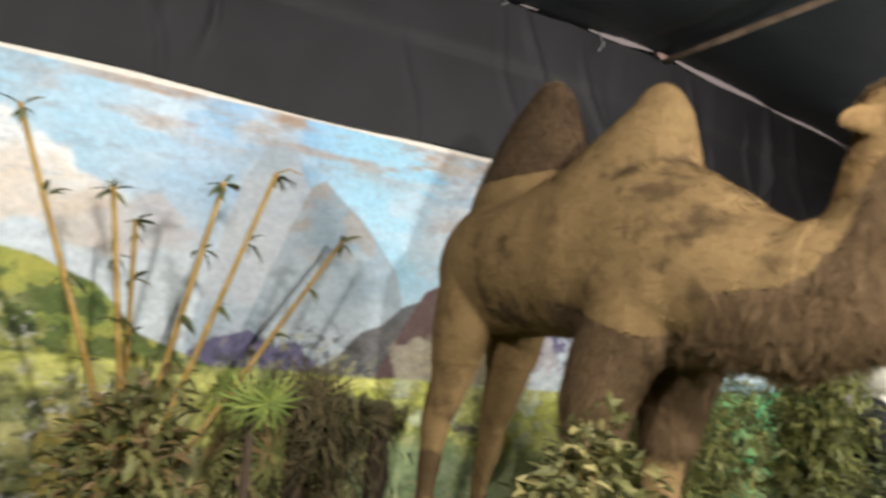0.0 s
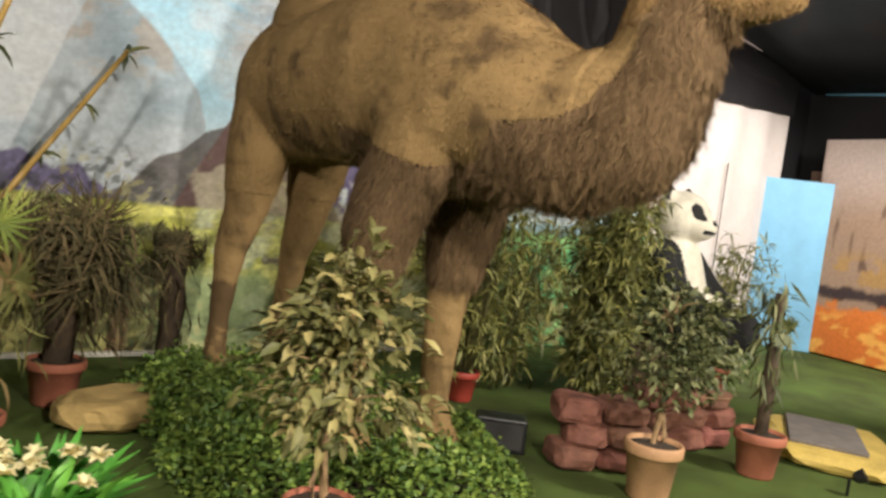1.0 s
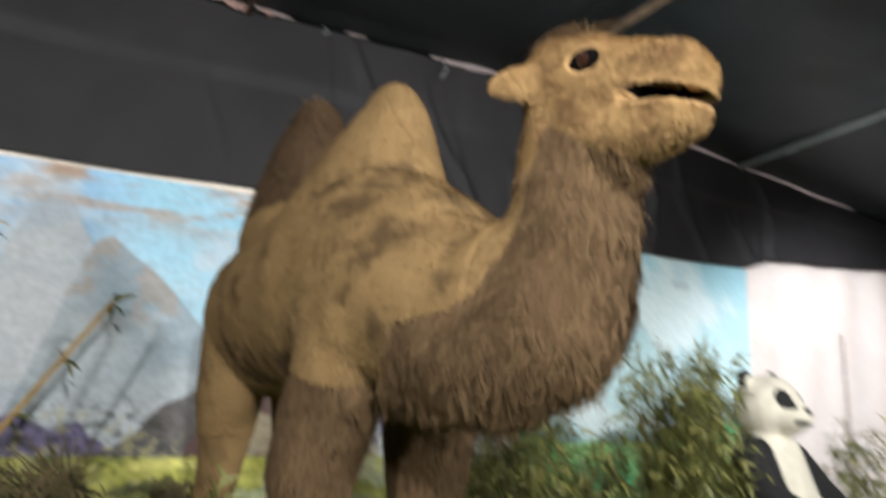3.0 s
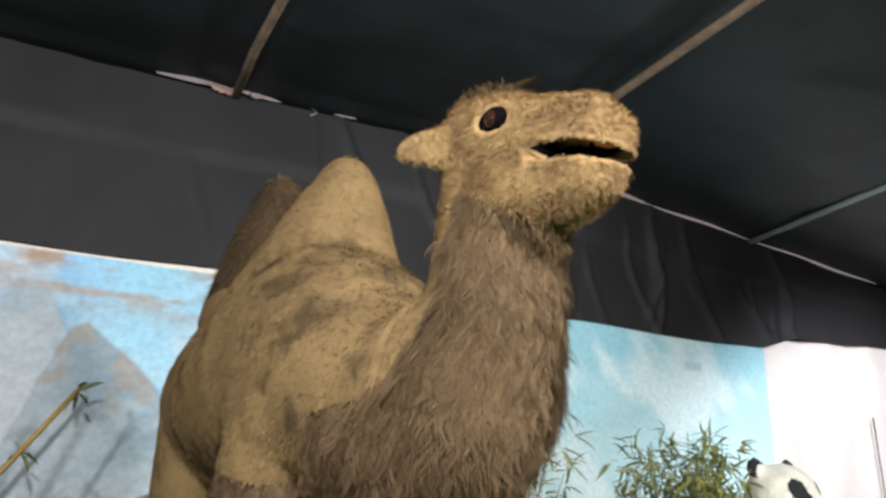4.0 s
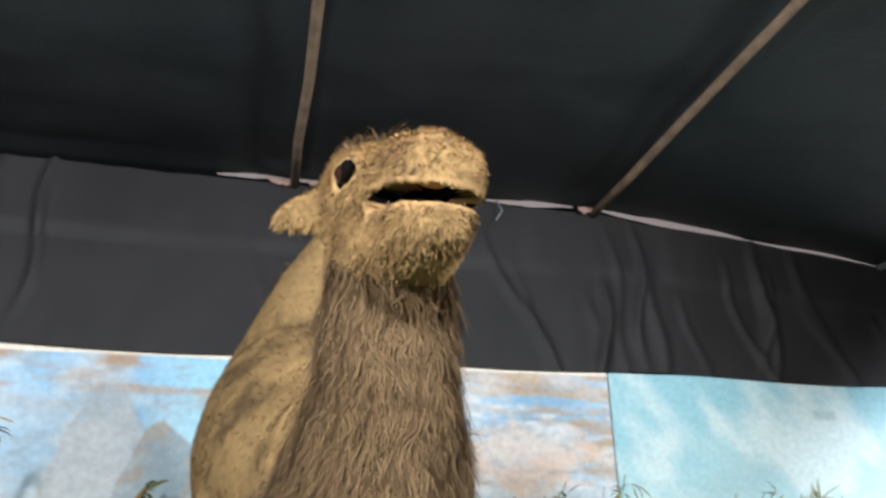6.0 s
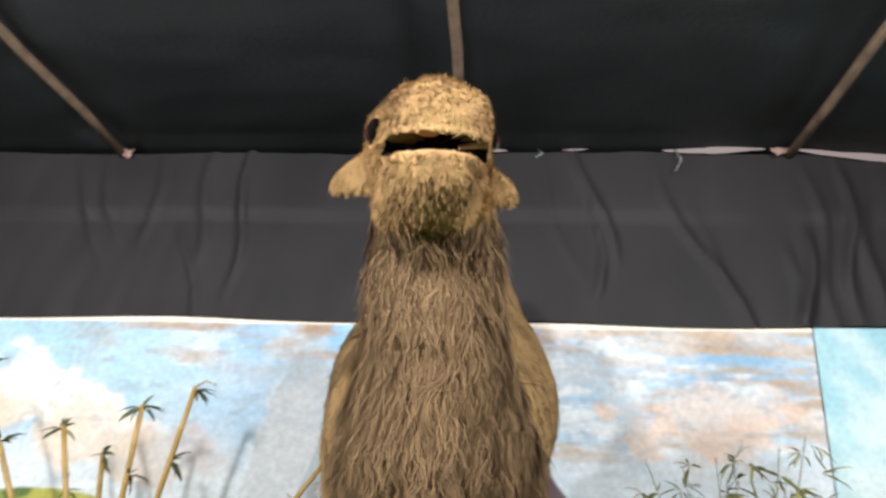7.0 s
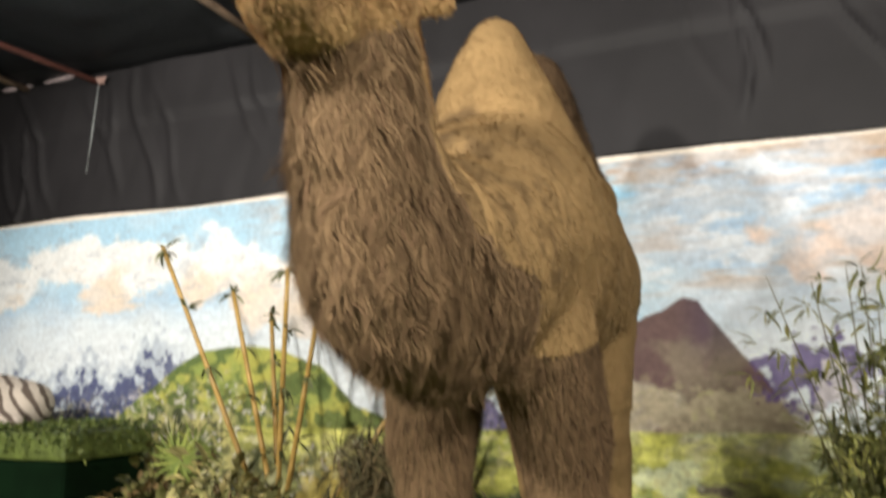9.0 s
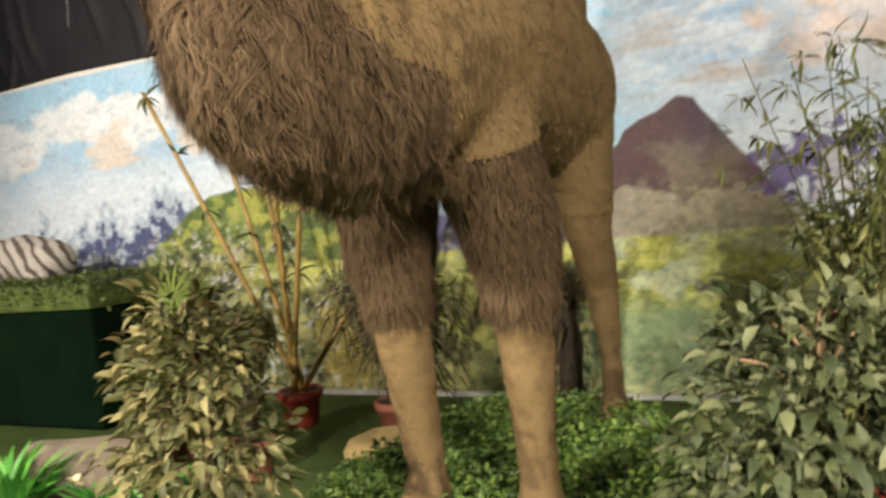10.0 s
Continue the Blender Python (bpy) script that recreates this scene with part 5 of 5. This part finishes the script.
# boxwood mound round the camel's feet
def mound():
    rng = np.random.RandomState(51)
    core = []
    n = 9000
    rim = [(2.42, 4.75), (2.12, 4.1), (2.16, 3.5), (2.1, 2.7), (2.45, 2.3), (3.0, 2.1), (3.5, 2.25), (3.72, 2.9), (3.7, 3.6), (3.55, 4.3), (3.2, 4.8)]
    cx, cy = 2.95, 3.4
    ang = np.array([math.atan2(py - cy, px - cx) for px, py in rim])
    dist = np.array([math.hypot(px - cx, py - cy) for px, py in rim])
    o = np.argsort(ang)
    ang, dist = ang[o], dist[o]
    a = rng.rand(n) * 2 * math.pi - math.pi
    R = np.interp(a, np.concatenate([[ang[-1] - 2 * math.pi], ang, [ang[0] + 2 * math.pi]]), np.concatenate([[dist[-1]], dist, [dist[0]]]))
    f = rng.rand(n) ** 0.5
    x, y = cx + R * f * np.cos(a), cy + R * f * np.sin(a)
    top = 0.19 * smooth(1 - f, 0.0, 0.22) + 0.09 * (fbm(x * 3.5, y * 3.5) - 0.4) + 0.04
    z = np.maximum(0.01, top * (0.55 + 0.5 * rng.rand(n)))
    k = 4
    root = np.repeat(np.stack([x, y, z], 1), k, 0) + rng.normal(0, 0.02, (n * k, 3))
    root[:, 2] = np.maximum(root[:, 2], 0.006)
    out = rng.normal(0, 1, (n * k, 3))
    out[:, 2] = np.abs(out[:, 2]) * 0.8
    up = rng.normal(0, 0.5, (n * k, 3)) + np.array([0, 0, 1.0])
    L = 0.034 * (0.6 + 0.8 * rng.rand(n * k))
    leaves = leaf_mesh("boxwood_mound", root, out, up, L, L * 0.6)
    ob = part("boxwood_mound", leaves, M_MOUND, None)
    tagged(ob, "low mound of small green boxwood leaves round the camel's feet", "hedge", kind="stuff")
    # earth bank under the leaves
    bm = bmesh.new()
    rings = []
    for f0, h in ((1.0, 0.004), (0.85, 0.07), (0.6, 0.10), (0.1, 0.11)):
        rings.append([bm.verts.new((cx + f0 * d * math.cos(q), cy + f0 * d * math.sin(q), h)) for q, d in zip(ang, dist)])
    for r0, r1 in zip(rings, rings[1:]):
        for i in range(len(ang)):
            bm.faces.new((r0[i], r0[(i + 1) % len(ang)], r1[(i + 1) % len(ang)], r1[i]))
    bm.faces.new(rings[-1])
    tagged(part("earth_bank", bm, M_SOIL, None), "dark low bank of soil under the boxwood leaves", "bank", kind="structure")


mound()


# ---- stones, boxes and boards ----
def rock_bm(seed, sx, sy, sz, flat=0.5):
    rng = random.Random(seed)
    bm = bmesh.new()
    bmesh.ops.create_icosphere(bm, subdivisions=3, radius=0.5)
    off = Vector((rng.uniform(0, 50), rng.uniform(0, 50), rng.uniform(0, 50)))
    for v in bm.verts:
        p = v.co.copy()
        c = Vector([math.copysign(min(abs(q) * 2, 1.0) ** 0.55 * 0.5, q) for q in p])
        k = 1 + 0.22 * (noise.noise(p * 2.4 + off)) + 0.10 * noise.noise(p * 6 + off)
        v.co = Vector((c.x * sx * k, c.y * sy * k, max(-0.5 * sz, c.z * sz * (1 + 0.2 * noise.noise(p * 3 + off)))))
        v.co.z += sz * 0.5
    return bm


slab = part("stone_slab", rock_bm(4, 0.60, 0.46, 0.17), M_STONE, None, smooth_faces=False)
slab.matrix_world = pose(2.06, 3.92, 0, 0, 0, 25)
tagged(slab, "flat sand-coloured stone slab lying on the turf", "stone")


def rock_pile(x, y, rz, cols, rows, label, seed):
    rng = random.Random(seed)
    t = empty("rock_pile", x, y, 0, rz, label=label, category="rocks", group="red rock piles")
    for r in range(rows):
        for c in range(cols):
            w = 0.27
            s = part("rock", rock_bm(seed * 50 + r * 9 + c, w * rng.uniform(0.95, 1.15), 0.30, 0.15), M_REDROCK, t)
            s.location = ((c - (cols - 1) / 2) * w * 0.92 + (0.06 if r % 2 else 0), rng.uniform(-0.02, 0.02), r * 0.128)
            s.rotation_euler[2] = rng.uniform(-0.2, 0.2)
    return t


rock_pile(4.28, 2.52, -30, 2, 3, "stacked reddish-brown rocks on the turf", 7)
rock_pile(5.25, 2.62, -12, 3, 3, "low wall of reddish-brown rocks beside plants", 8)

speaker = empty("black_box", 3.93, 2.93, 0, -40, label="small black box lamp tilted on the turf", category="spotlight")
bm = box_bm(0.30, 0.16, 0.20, (0, 0, 0.10), 0.012)
bmesh.ops.rotate(bm, verts=bm.verts, cent=(0, 0, 0), matrix=Matrix.Rotation(radians(0), 3, "X"))
case = part("case", bm, M_BLACK, speaker)
part("grille", box_bm(0.26, 0.006, 0.15, (0, -0.083, 0.10), 0.003, 1), M_GRILLE, case, "dull dark front grille")

ramp = empty("sand_bed", 6.35, 2.1, 0, 28, label="yellow framed low slab with a grey top", category="slab")
part("frame", rock_bm(60, 1.15, 0.85, 0.13), M_YELLOW, ramp)
part("top", box_bm(0.85, 0.48, 0.03, (0.02, 0.02, 0.135), 0.008), M_SLATE, ramp, "flat grey top plate")

spike = empty("garden_spotlight", 5.52, 1.60, 0, 20, label="small black spotlight on a ground spike", category="spotlight")
part("stem", lathe_bm([(0.008, 0), (0.01, 0.09), (0.012, 0.1)], 10), M_BLACK, spike)
bm = lathe_bm([(0.02, 0), (0.035, 0.02), (0.042, 0.07), (0.036, 0.07)], 16)
bmesh.ops.transform(bm, verts=bm.verts, matrix=pose(0, -0.02, 0.11, 55, 0, 0))
part("head", bm, M_BLACK, spike)

log = empty("log", 0.60, 3.06, 0, 20, label="cut grey-brown log lying on the turf", category="log")
bm = lathe_bm([(0.155, -0.36), (0.17, -0.33), (0.165, -0.1), (0.172, 0.1), (0.166, 0.33), (0.15, 0.36)], 36, 0.02, 5)
bmesh.ops.transform(bm, verts=bm.verts, matrix=pose(0, 0, 0.165, 0, 90, 0))
part("trunk", bm, M_LOG, log)
cut = lathe_bm([(0.005, 0), (0.148, 0.0), (0.148, 0.004), (0.005, 0.004)], 30)
bmesh.ops.transform(cut, verts=cut.verts, matrix=pose(0.361, 0, 0.165, 0, 90, 0))
part("cut_face", cut, M_STONE, log, "pale sawn end of the log")

# hedge-topped stand with a striped plush animal
stand = empty("display_stand", -1.5, 4.55, 0, 0, label="dark green cloth stand topped with clipped hedge", category="stand")
part("cloth", box_bm(1.75, 0.8, 0.92, (0, 0, 0.46), 0.05, 3), M_GREENBOX, stand)
rngh = np.random.RandomState(61)
nh = 9000
hx, hy, hz = rngh.rand(nh) * 1.9 - 0.95, rngh.rand(nh) * 0.92 - 0.46, 0.93 + 0.24 * rngh.rand(nh) ** 0.6
outh = rngh.normal(0, 1, (nh, 3))
Lh = 0.035 * (0.6 + 0.8 * rngh.rand(nh))
hedge_leaves = part("hedge", leaf_mesh("hedge", np.stack([hx, hy, hz], 1), outh, rngh.normal(0, 0.5, (nh, 3)) + np.array([0, 0, 1.0]), Lh, Lh * 0.6), M_HEDGE, stand, "clipped green leaves on the top")
hedge_leaves["kind"] = "stuff"
part("bed", box_bm(1.8, 0.84, 0.2, (0, 0, 1.02), 0.03), M_HEDGE, stand)


def striped_material():
    m = material("striped_fur", (0.48, 0.42, 0.36), 0.95, vary=0.2, scale=8, fine=60, bump=0.4)
    N, Lk = m.node_tree.nodes, m.node_tree.links
    tc = N.new("ShaderNodeTexCoord")
    wv = N.new("ShaderNodeTexWave")
    wv.inputs["Scale"].default_value, wv.inputs["Distortion"].default_value, wv.inputs["Detail"].default_value = 4.0, 5.0, 2.0
    wv.bands_direction = "DIAGONAL"
    Lk.new(tc.outputs["Object"], wv.inputs["Vector"])
    rp = N.new("ShaderNodeValToRGB")
    rp.color_ramp.elements[0].position, rp.color_ramp.elements[1].position = 0.25, 0.42
    Lk.new(wv.outputs[0], rp.inputs[0])
    mix = N.new("ShaderNodeMix")
    mix.data_type = "RGBA"
    mix.inputs[6].default_value = (0.10, 0.075, 0.06, 1)
    old = N["Principled BSDF"].inputs["Base Color"].links[0].from_socket
    Lk.new(rp.outputs[0], mix.inputs[0]), Lk.new(old, mix.inputs[7])
    Lk.new(mix.outputs[2], N["Principled BSDF"].inputs["Base Color"])
    return m


bm = bmesh.new()
chain(bm, [(-0.52, 0, 0.18, 0.22, 0.20, 0.19), (0.05, 0, 0.20, 0.24, 0.22, 0.22), (0.36, 0, 0.17, 0.20, 0.2, 0.19)], 0.08)
chain(bm, [(0.3, -0.16, 0.09, 0.16, 0.08, 0.08), (0.48, -0.2, 0.06, 0.09, 0.06, 0.05)], 0.05)
me = bpy.data.meshes.new("shape")
bm.to_mesh(me)
bm.free()
tv, tt = relaxed(remeshed(me, 0.03), 10)
tiger = new("tiger_statue", bent(tv, "tiger_statue", tt, (striped_material(),), smooth_faces=True))
tiger.matrix_world = pose(-1.86, 4.55, 1.13)
tagged(tiger, "pale striped plush tiger lying on the hedge", "statue")


# ---- the panda ----
def build_panda():
    bm = bmesh.new()
    chain(bm, [(0, 0, 0.22, 0.30, 0.28, 0.22), (0, 0, 0.45, 0.27, 0.25, 0.2), (0, 0.0, 0.66, 0.20, 0.19, 0.14)], 0.05)
    ellipsoid(bm, (0, -0.02, 0.92), (0.20, 0.20, 0.195))
    ellipsoid(bm, (0, -0.16, 0.87), (0.12, 0.13, 0.10))
    for s in (-1, 1):
        ellipsoid(bm, (0.14 * s, 0.03, 1.08), (0.065, 0.035, 0.065))
        chain(bm, [(0.22 * s, -0.02, 0.63, 0.10, 0.10, 0.10), (0.28 * s, -0.14, 0.46, 0.085, 0.09, 0.09), (0.20 * s, -0.30, 0.36, 0.08, 0.09, 0.08)], 0.04)
        chain(bm, [(0.17 * s, -0.12, 0.14, 0.14, 0.15, 0.13), (0.22 * s, -0.40, 0.13, 0.11, 0.12, 0.12), (0.23 * s, -0.52, 0.18, 0.10, 0.075, 0.14)], 0.04)
    me = bpy.data.meshes.new("shape")
    bm.to_mesh(me)
    bm.free()
    v, tri = relaxed(remeshed(me, 0.02), 10)
    c = v[tri].mean(axis=1)
    x, y, z = c[:, 0], c[:, 1], c[:, 2]
    black = (z < 0.76) & ((np.abs(x) > 0.14) | (y > 0.08) | (z < 0.36))
    black |= (z > 1.035) & (np.abs(x) > 0.10) & (y > 0.0)
    black |= (((np.abs(x) - 0.088) / 0.043) ** 2 + ((z - 0.968) / 0.058) ** 2 < 1) & (y < -0.1)
    black |= ((x / 0.035) ** 2 + ((z - 0.905) / 0.022) ** 2 < 1) & (y < -0.25)
    black |= (np.abs(z - 0.835 - 0.2 * x * x) < 0.012) & (np.abs(x) < 0.08) & (y < -0.2)
    ob = new("panda_statue", bent(v, "panda_statue", tri, (M_WHITEFUR, M_BLACKFUR), black.astype(int), True))
    ob.matrix_world = pose(6.42, 3.60, 0.44, 0, 0, 6) @ Matrix.Diagonal((1.2, 1.2, 1.2, 1))
    return tagged(ob, "seated black and white plush panda statue on a rock seat", "statue")


build_panda()
seat = part("dark_boulder", rock_bm(77, 0.95, 0.85, 0.50), M_DARKBARK, None)
seat.matrix_world = pose(6.38, 3.54, 0, 0, 0, 30)
tagged(seat, "dark brown artificial rock seat under the panda", "rock")
